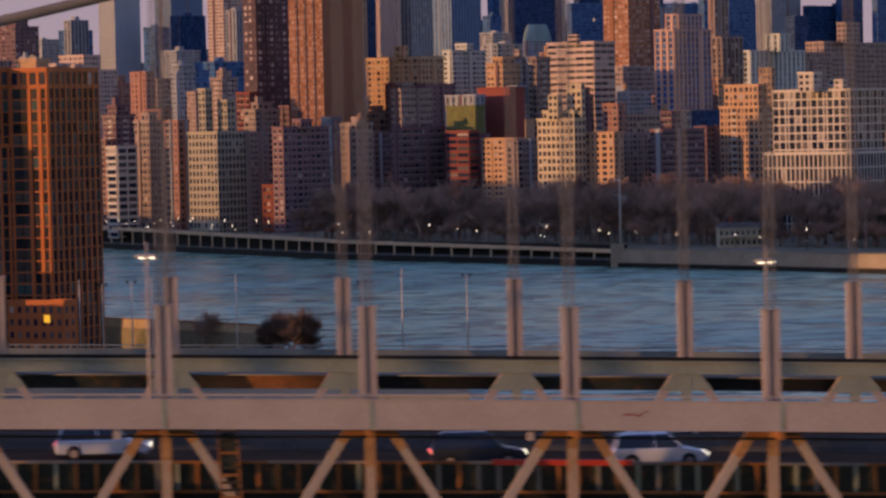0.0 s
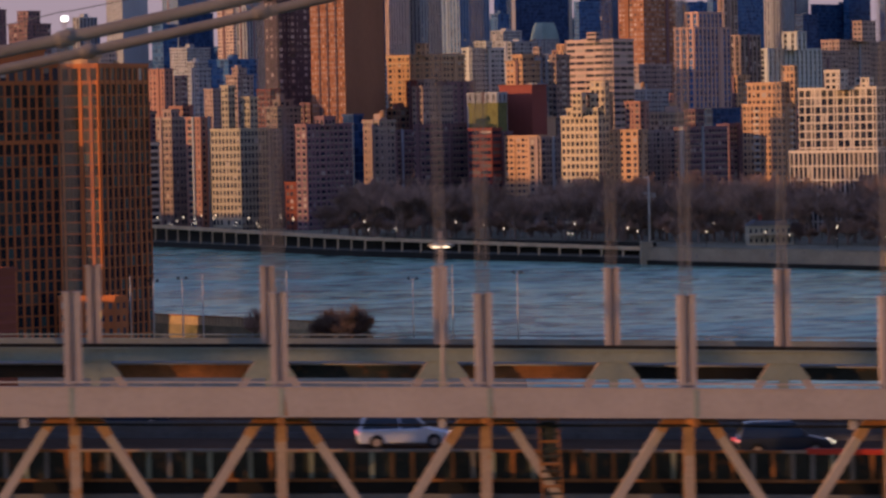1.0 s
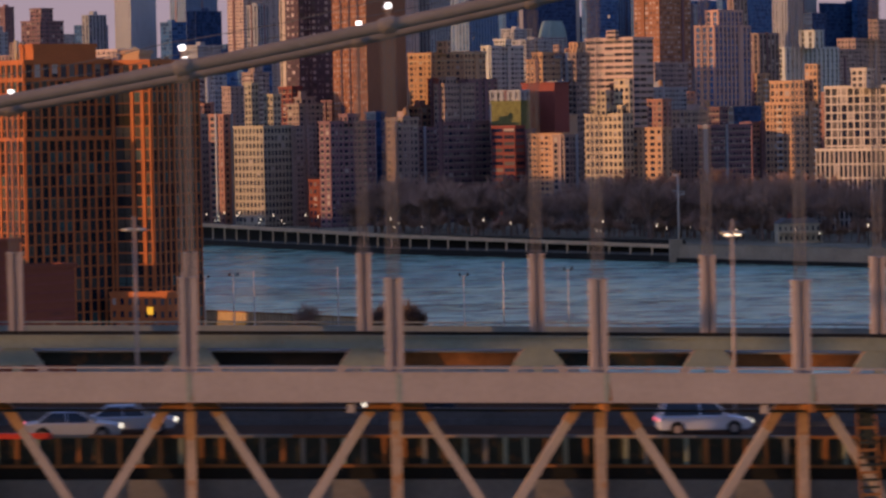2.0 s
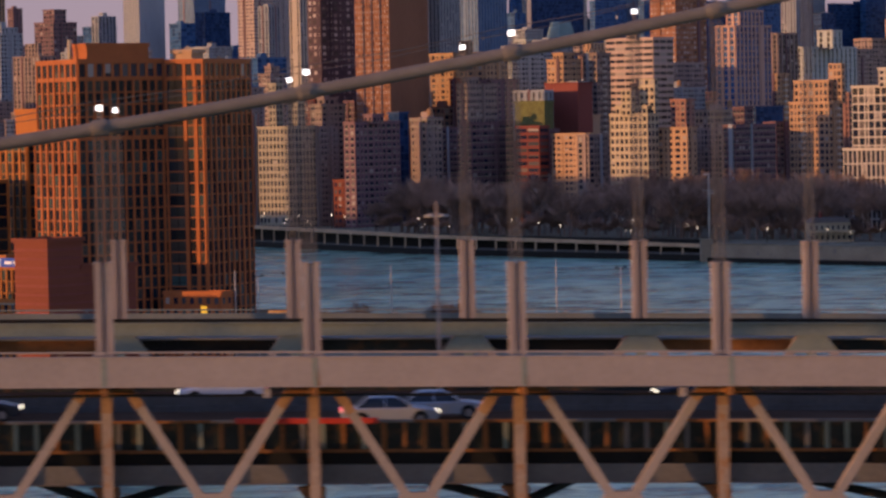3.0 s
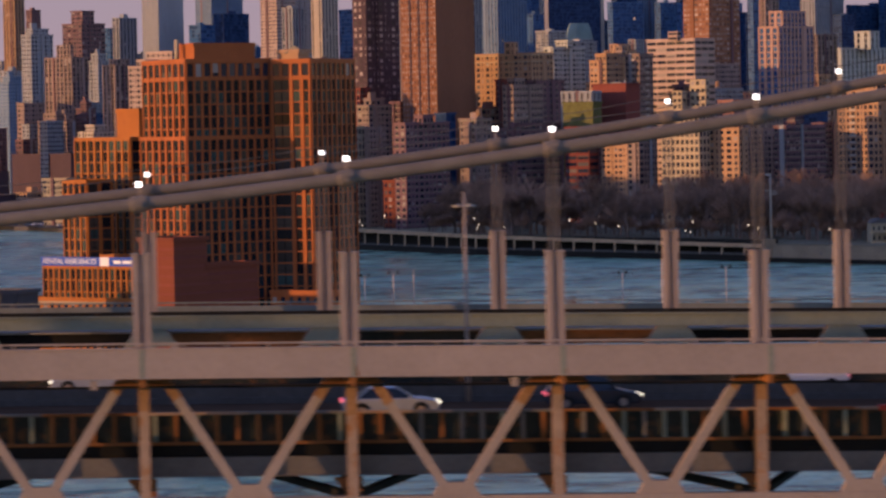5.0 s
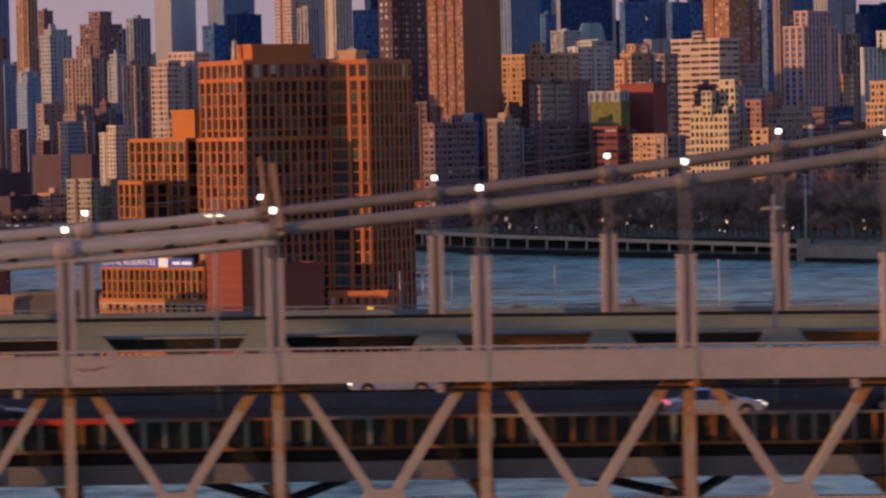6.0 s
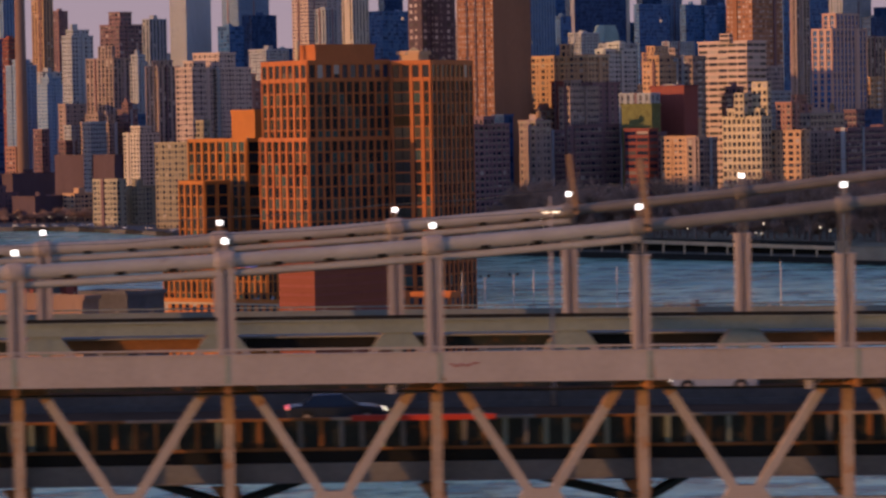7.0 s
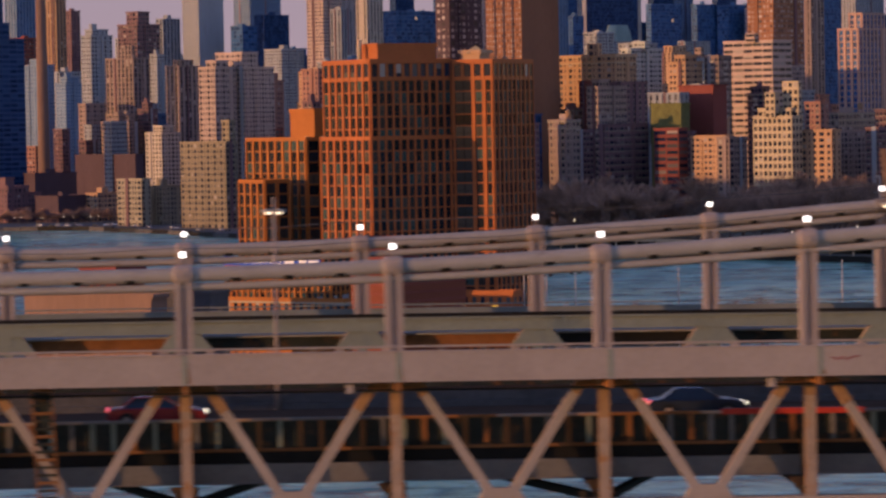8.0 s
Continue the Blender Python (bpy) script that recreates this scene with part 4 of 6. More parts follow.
building("stepped orange brick wing in front of the lower block", "orange_grid", "orange_grid", -46.3, 806, 13.8, 8, 3, 50.6, ang=60, bays=(4, 2),
         singles=True, glassy=HPANES)
building("low orange brick apartment podium under a blue banner", "orange_grid", "orange_grid", -30.2, 760, 36.0, 14, 3, 28.2, ang=40, bays=(18, 7),
                      singles=True, glassy=HPANES)
building("low orange brick terrace in front of the podium", "orange_grid", "punched", -27.5, 753, 45, 12, 3, 19.7, ang=40, plain=True)
annex = building("plain red brick annex with flat roof", "brick_annex", "blank", -21.6, 645, 11.4, 11.0, 3, 39.2, ang=45, bare=True)
annex_wing = building("lower red brick annex wing", "brick_annex", "blank", -13.9, 652.7, 8, 17.2, 3, 32.6, ang=45, bare=True)
for owner, box, top in ((annex, (-21.6, 645, 11.4, 11.0, 45), 38.5), (annex_wing, (-13.9, 652.7, 8, 17.2, 45), 32.0)):
    z = 14.0
    while z < top:
        part("brick_course", Shape().ring([f[0] for f in block_faces(*box)], 0.12, z, z + 0.55), WALLS["brick_red"], owner, "paler brick course")
        z += 2.1
building("low orange-brown flat-roofed riverside shed", "chimney", "blank", -77, 692, 42, 6, 3, 24.8, ang=40, bare=True)
building("low red brick riverside house", "brick_red", "punched", -86, 714, 14, 9, 3, 31.0, ang=50)
building("low dark shed with a flat roof", "roof", "blank", -62.5, 735, 19, 10, 3, 23.7, ang=30, bare=True)


foot = building("low orange brick podium at the foot of the tower", "orange_tower", "punched", 18.8, 766, 18, 5.8, 3, 20.1, ang=32, plain=True)
part("lit_window", Shape().hexa([(14.4 + k * 0.848 + d * 0.53, 768.75 - k * 0.53 + d * 0.848, z) for z in (15.0, 17.0)
                                 for k, d in ((-0.9, 0), (0.9, 0), (0.9, -0.35), (-0.9, -0.35))]), YELLOW_GLOW, foot, "glowing yellow window")


def banner():
    s, c = math.sin(radians(40)), math.cos(radians(40))
    b = thing("banner", "long blue banner with white lettering on the podium's roof edge", "banner")
    o, d, n = Vector((-30.2, 760)) + Vector((-c, s)) * 36.0, Vector((c, -s)), Vector((-s, -c))
    def plate(a0, a1, z0, z1, d0, d1):
        p = [o + d * a0 + n * d0, o + d * a1 + n * d0, o + d * a1 + n * d1, o + d * a0 + n * d1]
        return Shape().hexa([(q.x, q.y, z) for z in (z0, z1) for q in p])
    part("banner_sheet", plate(0, 33.2, 28.9, 31.3, 0.75, 0.85), SIGN_BLUE, b)
    part("logo_panel", plate(21.2, 24.4, 28.9, 31.3, 0.86, 0.90), SIGN_WHITE, b, "plain white emblem panel")
    for a0, a1 in ((26.0, 28.6), (29.2, 32.6)):
        part("lettering_bar", plate(a0, a1, 29.6, 30.4, 0.86, 0.90), SIGN_WHITE, b, "white lettering too small to read")
    for k in range(6):
        part("banner_post", plate(0.3 + 6.4 * k, 0.45 + 6.4 * k, 28.2, 31.2, 0.62, 0.74), STEEL, b)
    cu = bpy.data.curves.new("lettering", "FONT")
    cu.body, cu.size, cu.extrude = "RENTAL RESIDENCES", 2.05, 0.03
    cu.align_x, cu.align_y = "CENTER", "CENTER"
    tx = new("text_source", cu)
    me = bpy.data.meshes.new_from_object(tx)
    bpy.data.objects.remove(tx)
    me.name = "lettering"
    me.materials.clear()
    me.materials.append(SIGN_WHITE)
    lt = part("lettering", me, None, b, "white capital lettering")
    q = o + d * 10.4 + n * 0.90
    lt.matrix_local = Matrix(((d.x, 0, n.x, q.x), (d.y, 0, n.y, q.y), (0, 1, 0, 30.1), (0, 0, 0, 1)))
    w = me.vertices
    span = max(v.co.x for v in w) - min(v.co.x for v in w)
    lt.scale = (19.0 / span, 1, 1)


banner()

# unseen slabs added on the river island, which keep low sun off the park
for k, high in enumerate((68, 71, 68, 71, 68, 42, 42, 42)):
    building("unseen brick apartment slab added to shade the park and viaduct", "brick_brown", "punched", -215 - 30 * k, 1075 + 92 * k, 98, 24, 3, high, ang=72)

# the city across the river
building("rose brick apartment block with small windows", "brick_rose", "punched", -0.0, 1775, 8.0, 8.2, 6, 59.3)
building("apartment block with stacked white balconies", "white", "balcony", 7.2, 1740, 8.0, 14.5, 6, 55.6)
building("brown brick apartment block on the riverfront", "brick_brown", "punched", 24.6, 1770, 11.8, 10.9, 6, 69.5)
building("dark brick apartment block behind the riverfront", "brick_dark", "punched", 3.9, 1850, 11.0, 14.9, 6, 73.3)
building("rose brick apartment block with bay windows", "brick_rose", "punched", 40.6, 1745, 11.1, 8.7, 6, 69.1)
building("cream stone apartment house with rooftop turrets", "stone", "big", 62.0, 1722, 22.3, 22.4, 6, 62.4, tiers=[(56.1, 1728, 5.2, 5.2, 86.0), (67.8, 1728, 7.0, 6.1, 79.6)])
building("brown brick apartment block beside the cream house", "brick_brown", "punched", 80.2, 1735, 8.0, 13.8, 6, 62.0)
building("low brown brick townhouse", "brick_annex", "punched", 91.4, 1700, 8.0, 8.0, 6, 33.2)
building("dark red brick apartment block with white sills", "brick_dark", "punched", 97.3, 1692, 8.0, 35.9, 6, 64.1, tiers=[(107.1, 1698, 6.3, 8.9, 68.1)])
building("narrow dark glass apartment tower", "glass_dark", "glass", 126.9, 1795, 8.0, 8.0, 6, 69.1)
building("grey brown apartment house with vertical bays", "brick_brown", "punched", 138.1, 1725, 11.8, 12.8, 6, 65.6)
building("dark brick apartment block in shade", "brick_dark", "punched", 151.0, 1790, 8.0, 15.3, 6, 59.6)
building("brown brick apartment house with setback top", "brick_brown", "punched", 168.6, 1830, 8.0, 26.7, 6, 84.5, tiers=[(170.2, 1836, 5.3, 8.9, 88.4)])
building("dark brown brick apartment block facing the park", "brick_dark", "punched", 163.7, 1740, 8.0, 35.5, 6, 62.5)
building("dark brick block with a flat dark roof", "brick_dark", "punched", 184.2, 1850, 8.0, 25.6, 6, 87.0)
building("dark red brick block with white horizontal bands", "brick_red", "band", 198.4, 1712, 16.7, 8.0, 6, 59.9)
building("building wrapped in yellow green construction netting", "net_yellow", "blank", 204.7, 1745, 21.2, 8.0, 6, 73.5)
building("pale scaffold top with vertical ribs", "concrete", "ribs", 205.5, 1756, 21.7, 8.0, 52, 79.5)
building("plain red brick tower with blank walls", "brick_red", "blank", 225.8, 1765, 23.8, 12.8, 6, 83.5, bare=True)
building("orange tan apartment block with balcony column", "tan", "punched", 222.1, 1700, 23.3, 8.0, 6, 55.4)
building("brown brick block in shade beside the tan block", "brick_brown", "punched", 223.5, 1695, 8.0, 16.2, 6, 54.5)
building("small orange brick stair tower with white base", "tan", "blank", 240.3, 1830, 8.0, 8.0, 6, 65.2)
building("cream brick apartment tower with arched crown", "cream", "piers", 248.8, 1644, 24.7, 9.5, 6, 65.4, tiers=[(249.4, 1650, 20.8, 6.6, 69.6), (241.0, 1650, 6.2, 3.8, 78.7), (253.6, 1650, 10.0, 3, 84.4)])
building("tan brick apartment house beside the park", "tan", "punched", 269.2, 1640, 19.4, 8.0, 6, 57.8)
building("orange brick tower behind the tan house", "brick_rose", "punched", 286.3, 1765, 10.5, 8.0, 6, 73.0)
building("dark brown brick apartment block with white sills", "brick_brown", "punched", 279.3, 1685, 8.0, 30.8, 6, 56.9)
building("dark brick apartment block with even windows", "brick_dark", "punched", 296.2, 1650, 8.0, 36.2, 6, 58.4, tiers=[(302.1, 1656, 7.5, 7.4, 67.8)])
building("narrow dark brick apartment block", "brick_dark", "punched", 330.4, 1725, 8.0, 14.6, 6, 59.3)
building("stepped tan brick apartment house", "tan", "punched", 355.3, 1700, 25.9, 13.6, 6, 69.8, tiers=[(356.2, 1706, 22.6, 12.6, 81.5), (363.7, 1706, 8.3, 3.2, 91.2)])
building("white gridded apartment block with deep windows", "white", "grid", 366.5, 1490, 45.5, 30.1, 40, 76.7, tiers=[(350.0, 1496, 8.7, 6.7, 85.1), (364.3, 1496, 8.0, 3.8, 82.0)], singles=True, rhythm=((1, 1, 0.5, 1, 1, 1, 0.5), (1, 0.6)))
building("white piers of the lower block facing the park", "white", "tallpiers", 363.2, 1472, 51.1, 48.4, 6, 46.3, singles=True)
building("tan apartment block at the park's edge", "tan", "punched", 419.4, 1600, 18.8, 26.5, 6, 54.5)
building("brown apartment block past the park", "brick_brown", "punched", 450.8, 1650, 28.6, 44.6, 6, 70.4)
building("tall dark brown apartment tower with balconies", "umber", "punched", 86.7, 1872, 10.7, 28.8, 6, 163.0, glassy=PANES_PALE)
flank_tower = building("tall tower with orange brick face and blank flank", "brick_orange", "flank", 123.8, 1817, 26.4, 33.5, 6, 166.1, glassy=PANES_PALE)
# dark strips, proud of the face, stand in for shaded vertical gaps
for k in (6.4, 13.0, 19.6):
    q = Vector((123.8, 1817)) + Vector((-0.707, 0.707)) * k
    part("gap_shade_strip", Shape().beam((q.x - 0.25, q.y - 0.25, 6), (q.x - 0.25, q.y - 0.25, 166), 1.3, 0.5, (0.707, 0.707, 0)), WALLS["umber"], flank_tower, "dark strip painting the shade of a vertical gap")
building("tan brick block with a stepped top", "tan", "punched", 182.1, 1854, 43.4, 19.6, 6, 103.2, tiers=[(172.8, 1860, 8.0, 3, 110.5)])
building("pale green glass and stone apartment block", "pale", "punched", 211.2, 2010, 8.0, 31.8, 6, 109.5, tiers=[(220.9, 2016, 9.5, 5.5, 113.7)])
building("tan block with a plain top", "tan", "punched", 238.4, 1960, 12.8, 17.4, 6, 99.9)
building("brown block with stepped roof", "brick_brown", "punched", 259.9, 1965, 10.9, 13.2, 6, 103.4, tiers=[(249.9, 1971, 4.6, 3, 109.3)])
building("hospital block with pink white window bands", "pale_rose", "band", 299.7, 2001, 37.7, 20.6, 6, 113.1, tiers=[(289.6, 2007, 7.3, 3.4, 118.5)])
building("tall orange brick apartment tower", "brick_orange", "punched", 374.7, 2437, 24.0, 39.2, 6, 184.1, glassy=PANES_PALE)
building("ribbed apartment tower with a stepped orange top", "rose_ribs", "ribs", 341.5, 1934, 14.8, 36.8, 6, 117.9, tiers=[(345.1, 1940, 9.6, 24.2, 127.3)])
building("tan grey apartment tower", "brick_brown", "ribs", 395.4, 2100, 8.3, 22.6, 6, 116.4)
building("grey green apartment block with rooftop box", "pale", "ribs", 427.0, 2182, 8.0, 63.3, 6, 108.5, tiers=[(448.3, 2188, 12.4, 10.6, 119.8)])
building("brown grey hotel block with rooftop tank house", "brick_brown", "punched", 509.3, 2359, 16.2, 39.5, 6, 117.1, tiers=[(527.2, 2365, 8.1, 17.7, 131.0)])
building("brown grey brick slab block", "brick_brown", "punched", 536.1, 2390, 8.0, 118.0, 6, 116.4)
building("grey rooftops with vents behind the riverfront", "concrete", "punched", 133.4, 1905, 14.9, 25.0, 6, 79.3)
building("orange red brick block with plain top", "brick_red", "punched", 81.6, 1860, 10.7, 8.5, 6, 84.8)
building("dark red brick block with a water tank house", "brick_red", "punched", 167.7, 1850, 9.8, 8.0, 6, 88.0)
building("orange lit brick slab behind the riverfront", "brick_rose", "punched", 17.1, 2100, 14.4, 8.0, 6, 101.6)
building("brown brick slab apartment block", "brick_brown", "punched", 22.1, 2250, 9.0, 13.2, 6, 99.0)
building("grey apartment block in the middle distance", "concrete", "punched", 38.9, 2450, 15.2, 12.6, 6, 107.2)
building("grey glass office block in the middle distance", "glass_blue", "glass", 62.5, 2650, 22.8, 34.0, 6, 117.1)
building("grey stone block between the towers", "concrete", "punched", 188.8, 2700, 8.0, 12.5, 6, 111.5)
building("blue grey glass block between the towers", "glass_blue", "glass", 357.0, 2600, 17.6, 29.2, 6, 101.6)
building("grey office block behind the hospital", "concrete", "punched", 288.6, 2600, 14.9, 31.8, 6, 125.7)
building("brown block between the towers", "brick_brown", "punched", 359.2, 2350, 8.0, 40.5, 6, 102.0)
building("far rose stone skyscraper", "pale_rose", "punched", 73.8, 3450, 23.3, 28.6, 6, 223.4)
building("far rose skyscraper with narrow piers", "pale_rose", "ribs", 260.1, 3600, 26.6, 8.0, 6, 235.4)
building("far grey stone skyscraper", "concrete", "ribs", 279.8, 3620, 21.7, 33.8, 6, 242.1)
building("far blue grey ribbed skyscraper", "steel_blue", "ribs", 335.8, 3800, 30.3, 52.0, 6, 243.0)
building("far smooth grey skyscraper with a banded flank", "concrete", "flank", -53.7, 3990, 27.5, 42.1, 6, 266.2)
black = building("far black glass skyscraper with pale edges", "glass_dark", "glass", 433.3, 4200, 11.3, 116.8, 6, 252.3)
for k in (0, 114):
    part("corner_fin", Shape().box(431 + k * 0.707, 435.5 + k * 0.707, 4197 + k * 0.707, 4199 + k * 0.707, 6, 252.3), WALLS["white"], black, "pale stone corner fin")
building("far dark blue glass tower", "glass_blue", "glass", 507.7, 4120, 8.2, 63.2, 6, 206.6)
building("far stone tower under a green copper mansard roof", "concrete", "punched", 454.5, 4050, 18.9, 32.7, 6, 160.4, roof='mansard', peak=20)
building("far dark blue glass tower with a tan flank", "glass_dark", "glass", 23.3, 3978, 15.4, 43.8, 6, 196.8)
building("far blue glass office block", "glass_blue", "glass", -4.3, 3850, 18.8, 23.7, 6, 180.4)
building("far blue glass skyscraper", "glass_blue", "glass", 656.7, 3800, 8.0, 50.9, 6, 223.6)
building("far pale grey skyscraper", "concrete", "ribs", 721.7, 3900, 21.4, 60.0, 6, 226.6)
building("far dark blue office tower", "glass_dark", "glass", 769.9, 3920, 8.2, 61.2, 6, 191.5)
building("far blue office tower", "glass_blue", "glass", 814.8, 3950, 8.0, 45.5, 6, 213.3)
building("far blue glass tower beside the gap of sky", "glass_blue", "glass", 849.1, 3900, 8.0, 106.9, 6, 217.3)
building("far grey stone office tower", "concrete", "punched", 597.6, 3900, 10.1, 28.7, 6, 192.4)
building("far brown stone tower", "brick_brown", "ribs", 595.7, 3500, 8.0, 24.3, 6, 200.1)
building("far dark glass tower", "glass_dark", "glass", 232.5, 3700, 8.0, 18.8, 6, 221.6)
building("far low grey stone blocks", "concrete", "punched", -141.7, 4000, 18.1, 27.4, 6, 172.6)
building("far blue glass block with sloped roofs", "glass_blue", "glass", -112.7, 4050, 16.1, 41.1, 6, 184.1)
building("far glass block behind the bridge", "glass_blue", "glass", 396.3, 4000, 11.7, 21.2, 6, 189.7)
building("far dark brown stepped tower", "brick_dark", "punched", -111.6, 2900, 24.4, 27.9, 6, 156.4, tiers=[(-110.7, 2906, 14.3, 13.9, 167.6)])
building("far yellow grey block", "concrete", "ribs", -94.6, 3700, 10.7, 26.5, 6, 185.6)
building("far pale ribbed skyscraper", "steel_blue", "ribs", -260.8, 3800, 19.1, 33.0, 6, 240.3)
building("far golden lit skyscraper", "tan", "ribs", -219.8, 3900, 19.4, 15.3, 6, 250.6)
building("far dark stepped tower", "brick_dark", "punched", -209.4, 4100, 10.1, 15.1, 6, 209.6)
building("far pale tapering glass skyscraper", "steel_blue", "ribs", 11.0, 4200, 27.8, 55.8, 6, 260.2)
building("far white stone spire tower", "white", "ribs", 124.4, 3550, 14.8, 25.5, 6, 223.3)
building("far blue glass office block", "glass_blue", "glass", 162.0, 3650, 20.1, 70.6, 6, 188.4)
building("far grey stone tower", "concrete", "punched", 95.0, 3600, 20.1, 31.1, 6, 213.7)
building("dark blue glass apartment tower", "glass_dark", "band", -210.3, 2330, 30.4, 35.8, 6, 131.1, tiers=[(-210.6, 2336, 24.3, 21.7, 142.6)])
building("grey slab block far down the river", "concrete", "punched", -146.1, 2680, 11.4, 24.2, 6, 141.4)
building("tan brick slab with orange edge", "brick_brown", "ribs", -110.8, 2600, 31.1, 17.5, 6, 120.8, tiers=[(-111.8, 2606, 15.5, 3, 131.7)])
building("grey concrete slab apartment block", "concrete", "punched", -93.1, 2720, 10.7, 11.8, 6, 120.0)
building("brown slab block with narrow bays", "brick_brown", "ribs", -74.6, 2500, 13.5, 23.3, 6, 112.2)
building("pink white apartment tower with ribbed crown", "pale_rose", "punched", -48.7, 2263, 16.1, 21.5, 6, 106.9)
building("pink white apartment tower with fine windows", "pale_rose", "punched", -27.9, 2275, 12.2, 29.9, 6, 106.7, tiers=[(-29.4, 2281, 25.7, 16.1, 117.2)])
building("white apartment slab near the water", "white", "punched", -87.5, 2343, 16.3, 19.5, 6, 61.7)
building("tan apartment block with dark bays near the water", "dun", "punched", -44.8, 2020, 40.2, 10.7, 6, 55.9, tiers=[(-42.2, 2026, 6.5, 5.6, 69.3)])
building("pale yellow low apartment block near the water", "stone", "punched", -99.2, 2110, 22.9, 8.0, 6, 32.1)
building("low tan grey apartment block near the water", "dun", "punched", -86.1, 2129, 20.3, 17.8, 6, 27.1)
building("low brown brick warehouse", "umber", "blank", -108.7, 2470, 66.1, 8.3, 6, 45.5)
building("low dark brick warehouse by the river", "umber", "blank", -178.2, 2330, 11.9, 40.8, 6, 34.3)
building("low orange brown warehouse", "brick_rose", "punched", -190.3, 2620, 12.0, 8.0, 6, 52.2)
building("low red brick block far down the river", "brick_red", "punched", -171.1, 2900, 18.9, 38.3, 6, 78.5)
building("grey slab far down the river", "concrete", "punched", -185.6, 3050, 15.3, 27.1, 6, 118.3)
building("grey blue apartment tower slab", "steel_blue", "punched", -198.0, 2950, 23.9, 15.1, 6, 123.1)
building("tower slab with an orange roof storey", "brick_red", "punched", -229.5, 3300, 21.7, 21.2, 6, 156.6)
building("blue grey low apartment blocks", "glass_blue", "punched", -100.0, 2600, 10.3, 31.6, 6, 72.1)
building("dark low blocks under the towers", "brick_dark", "punched", -135.1, 2720, 27.2, 92.4, 6, 50.5)
building("red brick school block", "brick_red", "punched", -23.5, 2300, 14.5, 32.6, 6, 62.9)
building("tan blocks behind the orange tower", "tan", "punched", 21.6, 2500, 11.9, 22.4, 6, 75.7)
building("rose brick apartment block between the towers", "brick_rose", "punched", -8.0, 2350, 13.1, 13.5, 6, 97.7)
building("brown apartment block among the riverfront roofs", "brick_brown", "punched", 48.6, 2200, 8.2, 14.7, 6, 88.9)
building("brown apartment block behind the riverfront", "brick_brown", "punched", 67.3, 2400, 11.8, 16.7, 6, 100.8)
building("rose brick block behind the riverfront", "brick_rose", "punched", 30.2, 1880, 11.0, 8.0, 6, 76.1)
building("brown brick block under the dark tower", "brick_brown", "punched", 84.4, 1820, 9.1, 19.6, 6, 74.6)
building("brick block with a stepped roof behind the trees", "brick_rose", "punched", 156.5, 1850, 10.3, 10.8, 6, 71.8)
building("dark brick block with narrow windows", "brick_dark", "punched", 104.4, 1850, 8.0, 8.0, 6, 76.3)
building("dark brick slab behind the red block", "brick_dark", "punched", 206.4, 1735, 8.0, 8.0, 6, 57.8)
building("grey glass block behind the green block", "glass_blue", "glass", 265.1, 2150, 8.0, 20.2, 6, 89.3)
building("pale stone block behind the cream tower", "concrete", "punched", 271.5, 2100, 8.0, 23.5, 6, 88.6)
building("grey stone block under the orange tower", "concrete", "punched", 331.5, 2150, 14.6, 37.2, 6, 82.2)
building("brown block with roof tanks under the ribbed tower", "brick_brown", "punched", 303.4, 1800, 14.0, 37.2, 6, 66.7)
building("dark glass block behind the dark brick block", "glass_dark", "glass", 339.6, 1850, 8.3, 27.7, 6, 68.3)
building("tan block under the tan grey tower", "tan", "punched", 377.7, 2000, 8.0, 13.2, 6, 88.7)
building("brown slab behind the white block", "brick_brown", "punched", 467.4, 2250, 9.7, 48.6, 6, 101.9)
building("far grey stone office block", "concrete", "punched", 342.0, 3300, 16.5, 29.1, 6, 152.0)
building("far slender blue tower", "glass_blue", "glass", 599.1, 3600, 8.0, 16.5, 6, 210.1)
building("far tan office slab", "tan", "ribs", 361.4, 2900, 13.0, 27.9, 6, 123.5)
building("far grey office slab", "concrete", "ribs", 417.0, 3200, 8.5, 40.8, 6, 139.5)
building("far blue slab behind the orange tower", "glass_blue", "glass", 570.7, 3900, 16.9, 38.4, 6, 196.3)
building("far bronze glass tower", "glass_dark", "glass", 715.5, 3700, 11.7, 27.5, 6, 173.7)
building("far brown tower with blue glass", "brick_brown", "ribs", 201.6, 3300, 11.6, 21.0, 6, 205.9)
building("far grey slab beside the dark tower", "concrete", "ribs", 85.7, 3300, 14.3, 16.1, 6, 180.0)
building("far dark tower by the river bend", "glass_dark", "glass", -313.3, 3500, 36.0, 71.3, 6, 222.4)
building("tall grey slab behind the chimney", "steel_blue", "punched", -171.5, 2800, 12.7, 21.0, 6, 104.6)
building("grey blue slab behind the tan slab", "steel_blue", "punched", -103.1, 2850, 15.4, 24.7, 6, 99.0)
building("brown slab behind the pink tower", "brick_brown", "punched", -65.0, 2600, 14.0, 20.4, 6, 100.2)
building("far stone block behind the pink tower", "concrete", "punched", 25.5, 3300, 23.4, 33.1, 6, 140.9)
building("far tan block behind the orange tower", "tan", "punched", 44.4, 3000, 15.6, 36.7, 6, 113.3)
building("low tan riverside apartments", "tan", "punched", -131.7, 2250, 11.4, 19.5, 6, 20.8)
building("low dark brick riverside sheds", "umber", "blank", -158.6, 2240, 23.0, 32.0, 6, 19.6)
building("low brown riverside sheds", "brick_dark", "punched", -194.5, 2260, 29.4, 31.8, 6, 21.9)
building("far dark blue office tower in the skyline", "glass_dark", "glass", 204.6, 4371, 10.2, 37.0, 6, 234.8)
